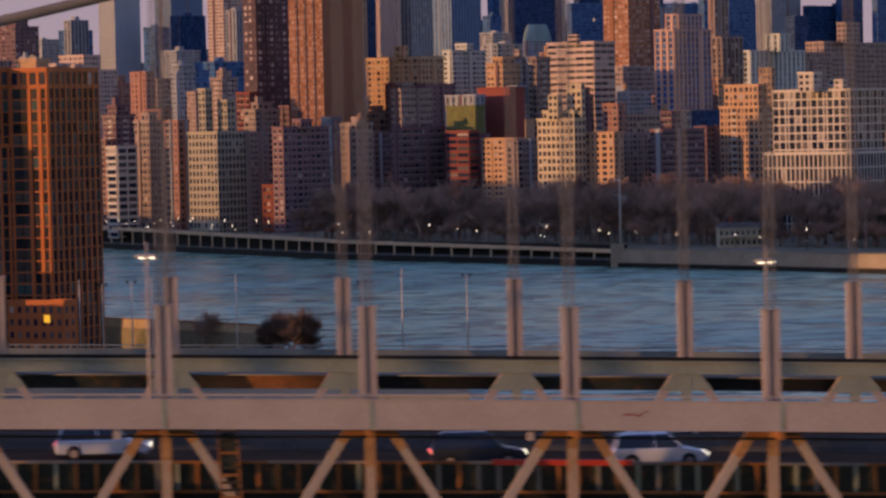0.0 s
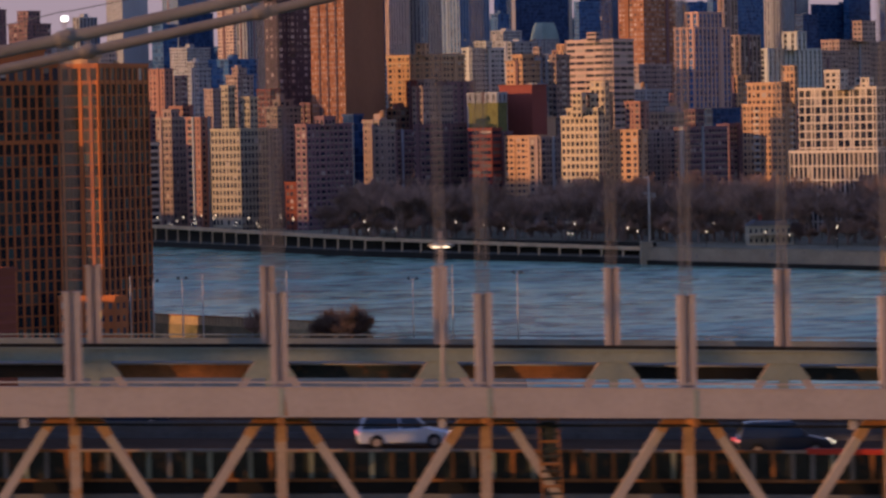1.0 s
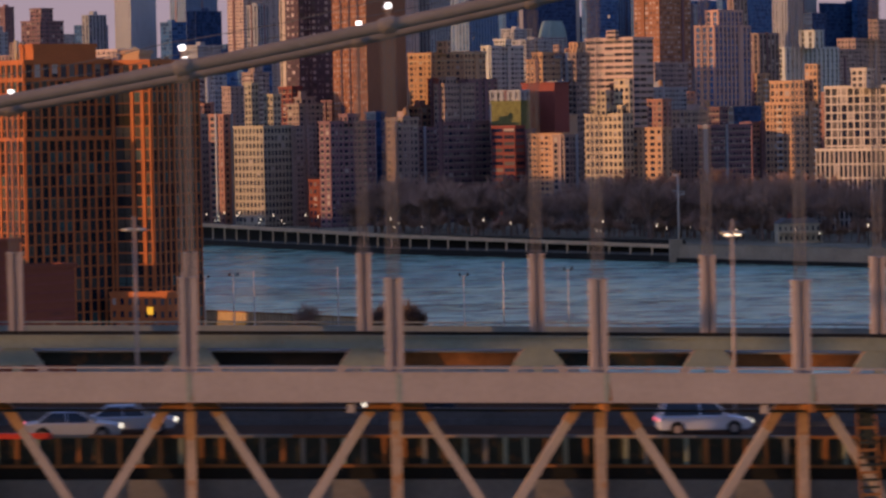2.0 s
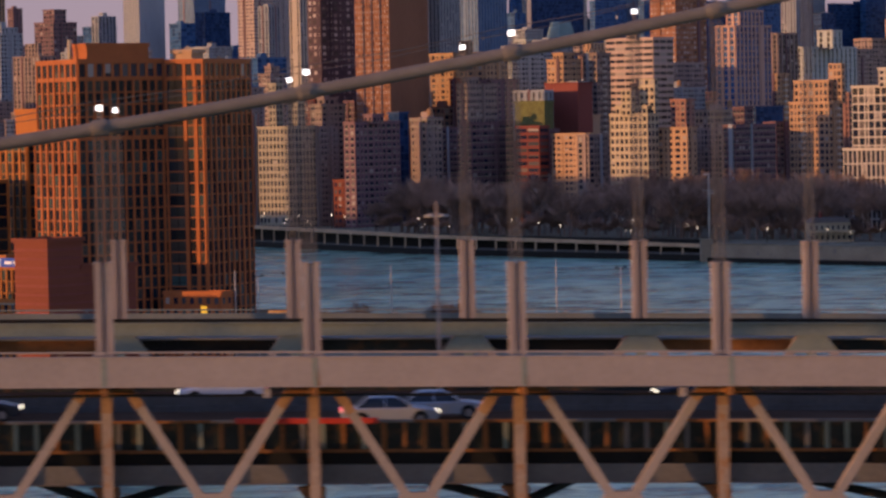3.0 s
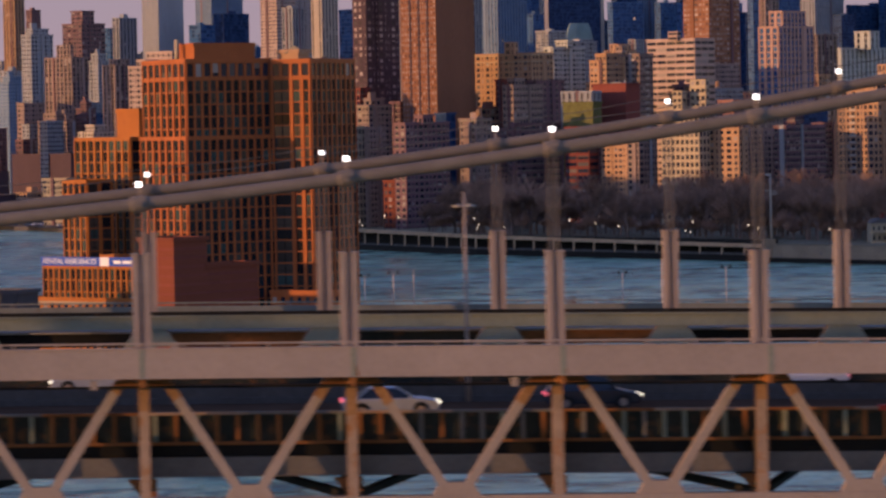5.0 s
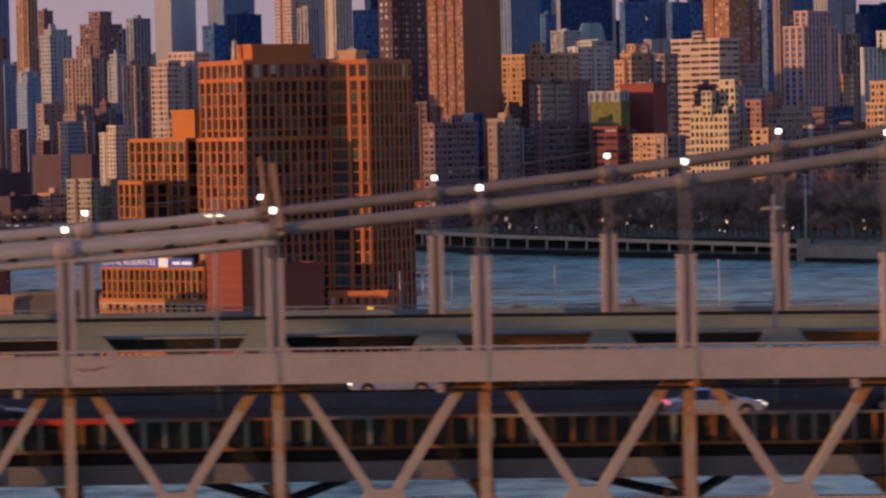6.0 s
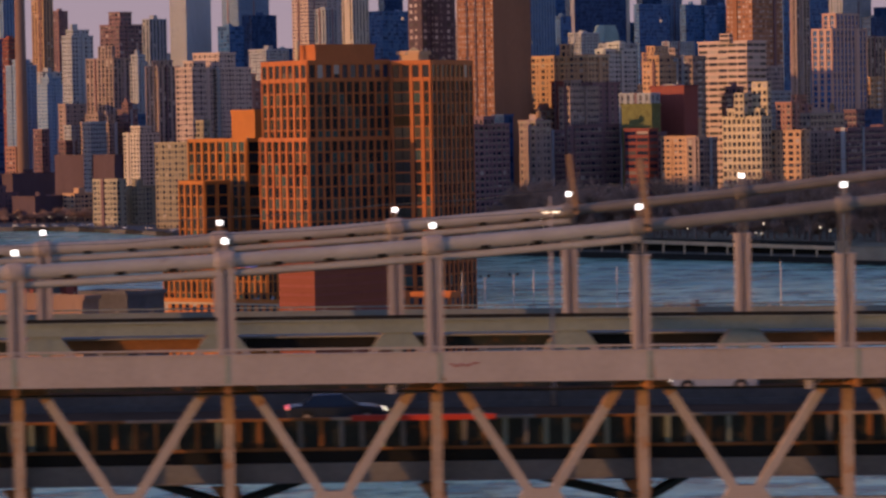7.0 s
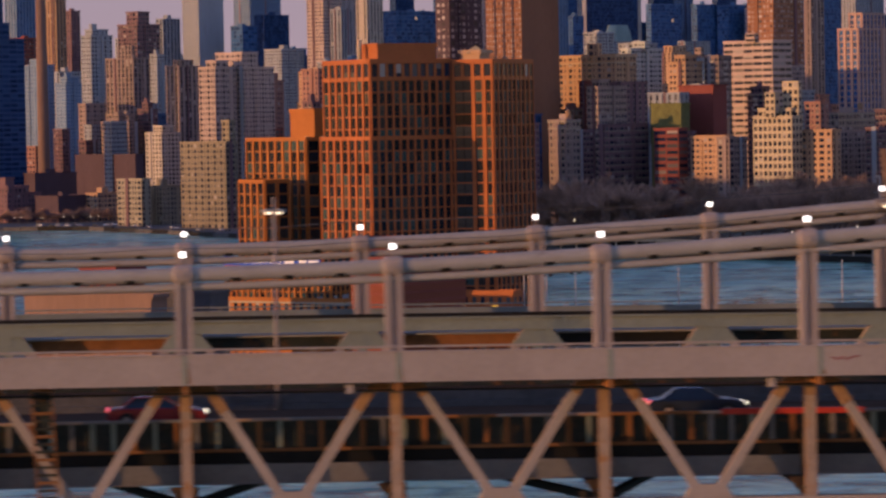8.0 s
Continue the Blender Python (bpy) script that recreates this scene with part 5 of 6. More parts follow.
building("far grey blue tower in the skyline", "steel_blue", "ribs", 235.3, 4435, 10.3, 37.9, 6, 210.4)
building("far navy glass tower in the skyline", "glass_blue", "glass", 259.8, 4343, 10.0, 37.4, 6, 232.7)
building("far dark blue office tower in the skyline", "glass_dark", "glass", 292.4, 4433, 10.2, 38.4, 6, 197.9)
building("far grey blue tower in the skyline", "steel_blue", "ribs", 320.2, 4418, 10.1, 38.6, 6, 220.8)
building("far navy glass tower in the skyline", "glass_blue", "glass", 344.7, 4354, 9.9, 38.3, 6, 218.1)
building("far dark blue office tower in the skyline", "glass_dark", "glass", 379.2, 4444, 10.0, 39.4, 6, 196.4)
building("far grey blue tower in the skyline", "steel_blue", "ribs", 405.0, 4405, 9.9, 39.3, 6, 194.7)
building("far navy glass tower in the skyline", "glass_blue", "glass", 430.7, 4370, 9.8, 39.3, 6, 230.2)
building("far dark blue office tower in the skyline", "glass_dark", "glass", 460.7, 4389, 9.8, 39.8, 6, 216.9)
building("far grey blue tower in the skyline", "steel_blue", "ribs", 495.0, 4450, 9.8, 40.6, 6, 218.3)
building("far navy glass tower in the skyline", "glass_blue", "glass", 514.8, 4359, 9.6, 40.2, 6, 191.0)
building("far dark blue office tower in the skyline", "glass_dark", "glass", 542.9, 4357, 9.6, 40.5, 6, 238.5)
building("far grey blue tower in the skyline", "steel_blue", "ribs", 575.4, 4393, 9.6, 41.1, 6, 228.1)
building("far navy glass tower in the skyline", "glass_blue", "glass", 597.7, 4340, 9.4, 41.0, 6, 212.4)
building("far dark blue office tower in the skyline", "glass_dark", "glass", 629.2, 4365, 9.4, 41.5, 6, 237.1)
building("far grey blue tower in the skyline", "steel_blue", "ribs", 669.5, 4455, 9.6, 42.7, 6, 214.9)
building("far navy glass tower in the skyline", "glass_blue", "glass", 697.2, 4445, 9.5, 42.9, 6, 213.9)
building("far dark blue office tower in the skyline", "glass_dark", "glass", 716.5, 4378, 9.3, 42.7, 6, 198.5)
building("far grey blue tower in the skyline", "steel_blue", "ribs", 749.3, 4405, 9.3, 43.3, 6, 211.5)
building("far navy glass tower in the skyline", "glass_blue", "glass", 771.4, 4362, 9.2, 43.2, 6, 209.5)
building("far dark blue office tower in the skyline", "glass_dark", "glass", 815.4, 4456, 9.4, 44.5, 6, 211.9)
building("far grey blue tower in the skyline", "steel_blue", "ribs", 831.0, 4376, 9.2, 44.1, 6, 184.9)
building("far navy glass tower in the skyline", "glass_blue", "glass", 862.2, 4390, 9.1, 44.6, 6, 195.9)
building("far dark blue office tower in the skyline", "glass_dark", "glass", 887.7, 4372, 9.1, 44.8, 6, 207.5)
building("far low grey office block in the skyline", "concrete", "punched", -257.0, 4276, 12.7, 31.3, 6, 151.4)
building("far low blue office block in the skyline", "glass_blue", "glass", -229.6, 4312, 12.8, 31.8, 6, 169.0)
building("far low grey office block in the skyline", "concrete", "punched", -198.7, 4248, 12.5, 31.5, 6, 149.8)
building("far low blue office block in the skyline", "glass_blue", "glass", -172.3, 4338, 12.7, 32.4, 6, 151.0)
building("far low grey office block in the skyline", "concrete", "punched", -142.8, 4324, 12.6, 32.5, 6, 162.6)
building("far low blue office block in the skyline", "glass_blue", "glass", -113.4, 4298, 12.4, 32.6, 6, 157.9)
building("far low grey office block in the skyline", "concrete", "punched", -84.3, 4247, 12.2, 32.5, 6, 156.3)
building("far low blue office block in the skyline", "glass_blue", "glass", -55.3, 4354, 12.5, 33.5, 6, 166.8)
building("far low grey office block in the skyline", "concrete", "punched", -26.1, 4341, 12.3, 33.7, 6, 148.4)
building("far low blue office block in the skyline", "glass_blue", "glass", 2.7, 4306, 12.2, 33.7, 6, 164.7)
building("far low grey office block in the skyline", "concrete", "punched", 31.4, 4284, 12.1, 33.7, 6, 158.6)
building("far low blue office block in the skyline", "glass_blue", "glass", 60.7, 4294, 12.0, 34.1, 6, 163.4)
building("far low grey office block in the skyline", "concrete", "punched", 90.5, 4315, 12.0, 34.5, 6, 154.6)
building("far low blue office block in the skyline", "glass_blue", "glass", 117.3, 4254, 11.8, 34.3, 6, 152.9)
building("brown brick apartment block behind the riverfront", "brick_brown", "punched", 204.2, 2210, 10.5, 12.6, 6, 79.0)
building("dark brick block among the riverfront roofs", "brick_dark", "punched", 193.2, 2016, 8.5, 8.3, 6, 72.1)
building("tan brick block among the riverfront roofs", "tan", "punched", 214.7, 2070, 10.9, 8.0, 6, 84.8)
building("grey block among the riverfront roofs", "concrete", "punched", 222.6, 1914, 8.0, 8.0, 6, 72.7)
building("rose brick block among the riverfront roofs", "brick_rose", "punched", 367.1, 2147, 8.7, 8.0, 6, 72.3)
building("brown brick apartment block behind the riverfront", "brick_brown", "punched", 221.0, 2102, 9.7, 8.0, 6, 87.9)
building("dark brick block among the riverfront roofs", "brick_dark", "punched", 426.6, 1973, 8.0, 8.0, 6, 76.2)
building("tan brick block among the riverfront roofs", "tan", "punched", 357.3, 2177, 8.6, 8.0, 6, 72.4)
building("grey block among the riverfront roofs", "concrete", "punched", 216.9, 1929, 8.5, 8.0, 6, 75.9)
building("rose brick block among the riverfront roofs", "brick_rose", "punched", 404.5, 1902, 8.0, 11.8, 6, 75.5)
building("brown brick apartment block behind the riverfront", "brick_brown", "punched", 247.2, 1943, 8.0, 8.0, 6, 74.0)
building("dark brick block among the riverfront roofs", "brick_dark", "punched", 289.8, 1981, 11.8, 10.8, 6, 79.9)
building("tan brick block among the riverfront roofs", "tan", "punched", 276.7, 2077, 8.0, 16.6, 6, 69.5)
building("grey block among the riverfront roofs", "concrete", "punched", 174.0, 2062, 14.2, 8.6, 6, 86.3)
building("rose brick block among the riverfront roofs", "brick_rose", "punched", 304.5, 2174, 8.7, 10.7, 6, 87.2)
building("brown brick apartment block behind the riverfront", "brick_brown", "punched", 233.9, 2087, 8.0, 14.1, 6, 82.3)
building("dark brick block among the riverfront roofs", "brick_dark", "punched", 359.7, 2145, 8.2, 15.6, 6, 64.1)
building("tan brick block among the riverfront roofs", "tan", "punched", 452.3, 2055, 8.0, 12.1, 6, 64.8)
building("grey block among the riverfront roofs", "concrete", "punched", 386.5, 2065, 8.0, 10.8, 6, 79.1)
building("rose brick block among the riverfront roofs", "brick_rose", "punched", 370.7, 2227, 8.0, 11.7, 6, 79.5)
building("brown brick apartment block behind the riverfront", "brick_brown", "punched", 251.8, 2046, 8.0, 15.8, 6, 69.0)
building("dark brick block among the riverfront roofs", "brick_dark", "punched", 226.4, 1954, 8.0, 10.4, 6, 66.8)
building("tan brick block among the riverfront roofs", "tan", "punched", 241.9, 2128, 8.7, 14.5, 6, 87.8)
building("grey block among the riverfront roofs", "concrete", "punched", 274.0, 2226, 12.7, 8.0, 6, 77.5)
building("rose brick block among the riverfront roofs", "brick_rose", "punched", 230.0, 2249, 12.0, 8.0, 6, 84.6)
building("brown brick apartment block behind the riverfront", "brick_brown", "punched", 181.8, 2161, 10.2, 9.3, 6, 87.0)
building("dark brick block among the riverfront roofs", "brick_dark", "punched", 167.7, 1941, 12.7, 8.0, 6, 68.2)
building("tan brick block among the riverfront roofs", "tan", "punched", 434.9, 2083, 8.0, 8.0, 6, 73.7)
building("grey block among the riverfront roofs", "concrete", "punched", 246.7, 1956, 8.0, 8.0, 6, 85.9)
building("rose brick block among the riverfront roofs", "brick_rose", "punched", 384.5, 2197, 8.0, 11.2, 6, 64.3)
building("brown brick block below the slab towers", "brick_brown", "punched", -81.4, 2568, 11.3, 15.5, 6, 54.6)
building("dark brick block below the slab towers", "brick_dark", "punched", -147.1, 2527, 8.5, 11.8, 6, 56.5)
building("grey block below the slab towers", "concrete", "punched", -143.8, 2566, 8.0, 11.3, 6, 68.3)
building("brown brick block below the slab towers", "brick_brown", "punched", -129.2, 2512, 8.0, 11.6, 6, 70.6)
building("dark brick block below the slab towers", "brick_dark", "punched", -166.0, 2541, 9.6, 8.0, 6, 65.7)
building("grey block below the slab towers", "concrete", "punched", -144.1, 2620, 13.1, 17.5, 6, 75.8)
building("brown brick block below the slab towers", "brick_brown", "punched", -114.4, 2557, 13.6, 9.1, 6, 69.9)
building("dark brick block below the slab towers", "brick_dark", "punched", -99.2, 2575, 12.2, 10.0, 6, 80.0)
building("grey block below the slab towers", "concrete", "punched", -100.1, 2631, 8.0, 14.8, 6, 84.7)
building("brown brick block below the slab towers", "brick_brown", "punched", -148.6, 2586, 8.1, 22.0, 6, 85.2)
building("dark brick block below the slab towers", "brick_dark", "punched", -75.3, 2543, 8.0, 15.5, 6, 80.1)
building("grey block below the slab towers", "concrete", "punched", -126.7, 2486, 8.0, 16.5, 6, 70.6)
building("brown brick block below the slab towers", "brick_brown", "punched", -122.4, 2559, 14.4, 14.5, 6, 76.5)
building("dark brick block below the slab towers", "brick_dark", "punched", -65.5, 2623, 13.5, 11.2, 6, 56.7)



def mansion():
    """A pale timber house with a columned porch at the edge of the park."""
    m = thing("mansion", "pale cream house with a columned porch in the park", "house", at=(290, 1345, GROUND_Z))
    part("wall", Shape().box(-9, 9, 0, 12, 0, 8.5), WALLS["stone"], m)
    part("roof", Shape().prism([(-9.6, 8.5), (9.6, 8.5), (6, 10.6), (-6, 10.6)], -0.6, 12.6), WALLS["roof"], m)
    part("porch_floor", Shape().box(-10, 10, -3, 0, 0, 0.6), WALLS["cream"], m)
    part("porch_roof", Shape().box(-10.2, 10.2, -3.2, -0.02, 4.3, 4.8), WALLS["cream"], m)
    for k in range(9):
        x = -9.6 + 2.4 * k
        part("column", Shape().tube([(x, -2.7, 0.6), (x, -2.7, 4.3)], 0.22, 8), WALLS["cream"], m, "", True)
        if k < 8:
            for z in (1.2, 5.4):
                part("window", Shape().box(x + 0.8, x + 1.6, -0.06, -0.01, z, z + 1.7), PANES, m)
    part("chimney", Shape().box(-4, -2.6, 5, 6.5, 8.5, 13), WALLS["brick_red"], m)


mansion()


def chimney():
    c = thing("chimney_stack", "tall tapered brown brick power station chimney", "chimney", at=(-177.4, 2474, GROUND_Z))
    part("shaft", Shape().tube([(0, 0, 0), (0, 0, 12), (0, 0, 190)], [5.2, 4.6, 3.6], 20), WALLS["chimney"], c, "", True)
    for z in (45, 90, 138):
        part("ring", Shape().tube([(0, 0, z), (0, 0, z + 1.2)], [4.6 - z * 0.007] * 2, 20), STEEL_DARK, c, "", True)


chimney()

# ---- the riverside drive ----
viaduct = thing("riverside_viaduct", "two-level concrete riverside drive on columns above the water", "viaduct")
line = [Vector(p) for p in ((-28, 1788), (-3, 1757), (120, 1516), (237, 1361))]
for a, b in zip(line, line[1:]):
    n = Vector(((b - a).y, -(b - a).x)).normalized()
    if n.y > 0:
        n = -n
    L = (b - a).length
    k = max(1, round(L / 13.7))
    for i in range(k):
        p, q = a + (b - a) * i / k + n * 0.5, a + (b - a) * (i + 1) / k + n * 0.5
        pi, qi = p - n * 11, q - n * 11
        t0 = 12.4 - 5.4 * max(0, (p.x + 28) / 265) ** 0.8
        part("upper_deck", Shape().hexa([(p.x, p.y, t0 - 1.0), (q.x, q.y, t0 - 1.0), (qi.x, qi.y, t0 - 1.0), (pi.x, pi.y, t0 - 1.0),
                                         (p.x, p.y, t0), (q.x, q.y, t0), (qi.x, qi.y, t0), (pi.x, pi.y, t0)]), VIADUCT, viaduct)
        part("parapet", Shape().beam((p.x, p.y, t0 + 0.35), (q.x, q.y, t0 + 0.35), 0.3, 0.7), VIADUCT, viaduct)
        part("column", Shape().box(p.x - 0.38, p.x + 0.38, p.y - 0.3, p.y + 0.9, 2.9, t0 - 1.0), VIADUCT, viaduct)
        part("lower_rail", Shape().beam((p.x, p.y, 3.3), (q.x, q.y, 3.3), 0.4, 0.9), ROAD_CONCRETE, viaduct)
        # wall coloured dark to paint the shade inside the openings between columns
        part("drive_wall", Shape().beam((p.x - n.x * 7, p.y - n.y * 7, 6), (q.x - n.x * 7, q.y - n.y * 7, 6), 0.4, 7), STEEL_DARK, viaduct, "inner wall of the lower drive, shade put into its dark colour")
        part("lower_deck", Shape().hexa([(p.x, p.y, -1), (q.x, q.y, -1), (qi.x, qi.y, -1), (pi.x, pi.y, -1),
                                         (p.x, p.y, 2.9), (q.x, q.y, 2.9), (qi.x, qi.y, 2.9), (pi.x, pi.y, 2.9)]), STEEL_DARK, viaduct, "dark river wall under the lower drive")
wall_line = [Vector(p) for p in ((237, 1361), (321, 1251), (520, 1007))]
river_wall = thing("river_wall", "tan stone river wall along the park", "river wall")
for a, b in zip(wall_line, wall_line[1:]):
    k = max(1, round((b - a).length / 12))
    for i in range(k):
        p, q = a + (b - a) * i / k, a + (b - a) * (i + 1) / k
        part("wall_length", Shape().beam((p.x, p.y, 3.2), (q.x, q.y, 3.2), 1.6, 8.0), SEAWALL, river_wall)
        part("coping", Shape().beam((p.x, p.y, 7.35), (q.x, q.y, 7.35), 2.0, 0.3), SEAWALL, river_wall)
        part("footing", Shape().beam((p.x - 0.9, p.y - 0.9, 0.6), (q.x - 0.9, q.y - 0.9, 0.6), 1.6, 2.6), STEEL_DARK, river_wall)
far_wall = thing("far_bulkhead", "low dark timber and stone bulkhead along the far shore", "river wall")
for a, b in zip(quay_line[1:], quay_line[2:]):
    a, b = Vector(a), Vector(b)
    k = round((b - a).length / 13)
    for i in range(k):
        p, q = a + (b - a) * i / k, a + (b - a) * (i + 0.97) / k
        part("wall_length", Shape().beam((p.x, p.y, 0.6), (q.x, q.y, 0.6), 1.8, 3.6 + 0.5 * (i % 3)), (ROAD_CONCRETE, STEEL_DARK, PLATE_DARK)[(i * 3 + i // 2) % 3], far_wall)
end_wall = Shape().box(234.5, 240, 1357.5, 1362, -1, 10.2)
tagged(part("abutment", end_wall, SEAWALL), "tan concrete abutment at the viaduct's end", "abutment")


def mast(x, y, z, h):
    m = thing("mast", "tall white mast with cross arms at the river wall", "mast", at=(x, y, z))
    part("pole", Shape().tube([(0, 0, 0), (0, 0, h)], [0.5, 0.25], 8), WALLS["white"], m, "", True)
    part("cross_arm", Shape().beam((-3, 0, h * 0.76), (3.2, 0, h * 0.74), 0.4, 0.4), WALLS["white"], m)
    part("lamp_tray", Shape().box(-0.6, 3.0, -0.5, 0.5, h * 0.70, h * 0.715), WALLS["white"], m)
    part("top_arm", Shape().beam((-2.2, 0, h * 0.985), (0, 0, h * 0.98), 0.5, 0.6), WALLS["white"], m)


mast(239.5, 1366, GROUND_Z, 31)


# ---- bare trees ----
def tree_shapes(seed, h, spread, twigs):
    rnd = random.Random(seed)
    wood, crown = Shape(), Shape()
    def grow(p, d, length, r, level):
        q = p + d * length
        mid = p + d * length * 0.5 + Vector((rnd.uniform(-1, 1), rnd.uniform(-1, 1), 0)) * length * 0.06
        wood.tube([p, mid, q], [r, r * 0.8, r * 0.55], 5 if level < 2 else 3, False)
        if level == 3:
            for _ in range(twigs):
                s = p + (q - p) * rnd.uniform(0.2, 1.0)
                e = (d + Vector((rnd.uniform(-1, 1), rnd.uniform(-1, 1), rnd.uniform(-0.4, 0.9))) * 0.9).normalized()
                t = s + e * rnd.uniform(1.0, 3.0)
                w = e.cross(Vector((rnd.uniform(-1, 1), rnd.uniform(-1, 1), rnd.uniform(-1, 1)))).normalized() * rnd.uniform(0.03, 0.07)
                n = len(crown.v)
                crown.v += [tuple(s - w), tuple(s + w), tuple(t)]
                crown.f.append((n, n + 1, n + 2))
            return
        for _ in range((4, 4, 5)[level]):
            a = rnd.uniform(0, 2 * math.pi)
            side = Vector((math.cos(a), math.sin(a), 0))
            e = (d * rnd.uniform(0.5, 0.9) + side * rnd.uniform(0.35, 0.9) * spread + Vector((0, 0, 0.25))).normalized()
            s = p + (q - p) * rnd.uniform(0.55, 1.0)
            grow(s, e, length * rnd.uniform(0.68, 0.95), r * 0.5, level + 1)
    grow(Vector((0, 0, 0)), Vector((0, 0, 1)), h * 0.28, h * 0.022, 0)
    return wood, crown


def tree(seed, h, spread, twigs, label, category="tree", name="tree", twig=TWIG):
    wood, crown = tree_shapes(seed, h, spread, twigs)
    t = thing(name, label, category, "bare trees of the riverside park" if name == "tree" else "")
    part("trunk", wood, BARK, t)
    part("crown", crown, twig, t)
    return t


kinds = [tree(10 + k, 26 + 2.0 * k, 1.05, 46, "bare brown winter tree with a rounded twiggy crown") for k in range(5)]
rnd = random.Random(4)
spots = []
for k in range(330):
    f = rnd.random() ** 0.9
    a = Vector((85, 1600)).lerp(Vector((345, 1262)), f)
    back = rnd.uniform(10, 165 if f > 0.2 else 90)
    spots.append((a.x + back * 0.75, a.y + back * 0.62))
for k, (x, y) in enumerate(spots):
    m = pose(x, y, GROUND_Z, 0, 0, rnd.uniform(0, 360)) @ Matrix.Scale(rnd.uniform(0.74, 1.18), 4)
    if k < 5:
        kinds[k].matrix_basis = m
    else:
        ob = copy_thing(kinds[k % 5], pose(0, 0, 0))
        ob.matrix_basis = m
young = tree(31, 12, 1.2, 44, "young bare tree at the edge of the park", "tree", "young_tree")
for k in range(70):
    a = Vector((95, 1590)).lerp(Vector((350, 1256)), (k + rnd.random()) / 70)
    back = rnd.uniform(9, 30)
    ob = young if k == 0 else copy_thing(young, pose(0, 0, 0))
    ob.matrix_basis = pose(a.x + back * 0.75, a.y + back * 0.62, GROUND_Z, 0, 0, rnd.uniform(0, 360)) @ Matrix.Scale(rnd.uniform(0.6, 1.3), 4)
# bare trees along the far shore below the chimney
for k in range(46):
    ob = copy_thing(young, pose(0, 0, 0))
    ob.matrix_basis = pose(-215 + 3.4 * k + rnd.uniform(-2, 2), 2218 + rnd.uniform(0, 40), QUAY_Z, 0, 0, rnd.uniform(0, 360)) @ Matrix.Scale(rnd.uniform(0.6, 1.2), 4)
# shrubs and a small tree on the near point
bush = tree(40, 17, 1.7, 90, "dense bare brown shrub on the near river point", "shrub", "shrub", SHRUB)
bush.matrix_basis = pose(79.5, 744, 2.5) @ Matrix.Diagonal((0.85, 0.85, 1.32, 1))
for x, y, s in ((77, 746, 0.8), (83, 746, 0.75), (75.5, 750, 0.6), (79, 750, 0.85), (85, 749, 0.55)):
    copy_thing(bush, pose(0, 0, 0)).matrix_basis = pose(x, y, 2.5, 0, 0, x * 7) @ Matrix.Diagonal((s, s, s * 1.45, 1))
small = tree(44, 11, 1.0, 14, "small bare tree at the water's edge", "tree", "tree")
small.matrix_basis = pose(55.5, 803, 3.0) @ Matrix.Scale(1.3, 4)

# bulkhead fence along the near point
fence = thing("bulkhead_fence", "ribbed tan timber bulkhead along the near shore", "fence")
a, b = Vector((22, 842)), Vector((78, 786.5))
for i in range(60):
    p, q = a + (b - a) * i / 60, a + (b - a) * (i + 0.82) / 60
    top = 12.25 - 0.9 * i / 60
    part("plank", Shape().beam((p.x, p.y, top - 1.4), (q.x, q.y, top - 1.4), 0.25, 2.5), TIMBER_PALE, fence)
part("rail", Shape().beam((a.x, a.y - 0.3, 12.3), (b.x, b.y - 0.3, 11.4), 0.5, 0.35), RUST, fence)
part("footing", Shape().beam((a.x, a.y, 6.2), (b.x, b.y, 5.6), 0.8, 6.9), GROUND, fence, "brown earth bank under the fence")


def park_pole(x, y, h, heads):
    m = thing("light_pole", "tall thin pale light pole on the near shore", "light pole", "light poles on the near shore", at=(x, y, 3.0))
    part("pole", Shape().tube([(0, 0, 0), (0, 0, h)], [0.24, 0.14], 8), WALLS["white"], m, "", True)
    if heads:
        part("cross_arm", Shape().beam((-1.1, 0, h - 0.4), (1.1, 0, h - 0.4), 0.12, 0.12), STEEL_DARK, m)
        for s in (-1, 1):
            part("lamp_head", Shape().tube([(s * 1.1 - 0.4, 0, h - 0.1), (s * 1.1, 0, h + 0.15), (s * 1.1 + 0.4, 0, h - 0.1)], [0.15, 0.42, 0.15], 8),
                 STEEL_DARK, m, "dark flood lamp", True)


for x, h, heads in ((36.8, 22, 1), (42.3, 23, 0), (65.0, 23.5, 0), (99.2, 20.5, 1), (110.0, 24, 0), (127.7, 21.5, 1), (22.8, 23, 0), (29.0, 21.5, 1)):
    park_pole(x, 775, h, heads)


# lamps along the park walk and the drive
def park_lamp(x, y, z):
    l = thing("park_lamp", "small glowing park lamp on a dark post", "lamp", "park lamps", at=(x, y, z))
    part("post", Shape().tube([(0, 0, 0), (0, 0, 4.2)], 0.12, 6), STEEL_DARK, l)
    part("globe", Shape().tube([(0, 0, 4.1), (0, 0, 4.35), (0, 0, 4.7), (0, 0, 4.9)], [0.08, 0.15, 0.15, 0.08], 8), WARM_GLOW, l, "glowing warm globe", True)
    return l


lamp0 = None
rnd = random.Random(9)
for k in range(64):
    f = rnd.random()
    a = Vector((-15, 1775)).lerp(Vector((120, 1519)), f / 0.55) if f < 0.55 else Vector((120, 1519)).lerp(Vector((330, 1250)), (f - 0.55) / 0.45)
    back = rnd.choice((3, 5, 9, 14, 22, 35, 60, 80))
    x, y, z = a.x + back * 0.8, a.y + back * 0.6, GROUND_Z
    if lamp0 is None:
        lamp0 = park_lamp(x, y, z)
    else:
        copy_thing(lamp0, pose(x, y, z) @ Matrix.Diagonal((1, 1, rnd.choice((1, 1, 1.4, 1.7, 2.0)), 1)))


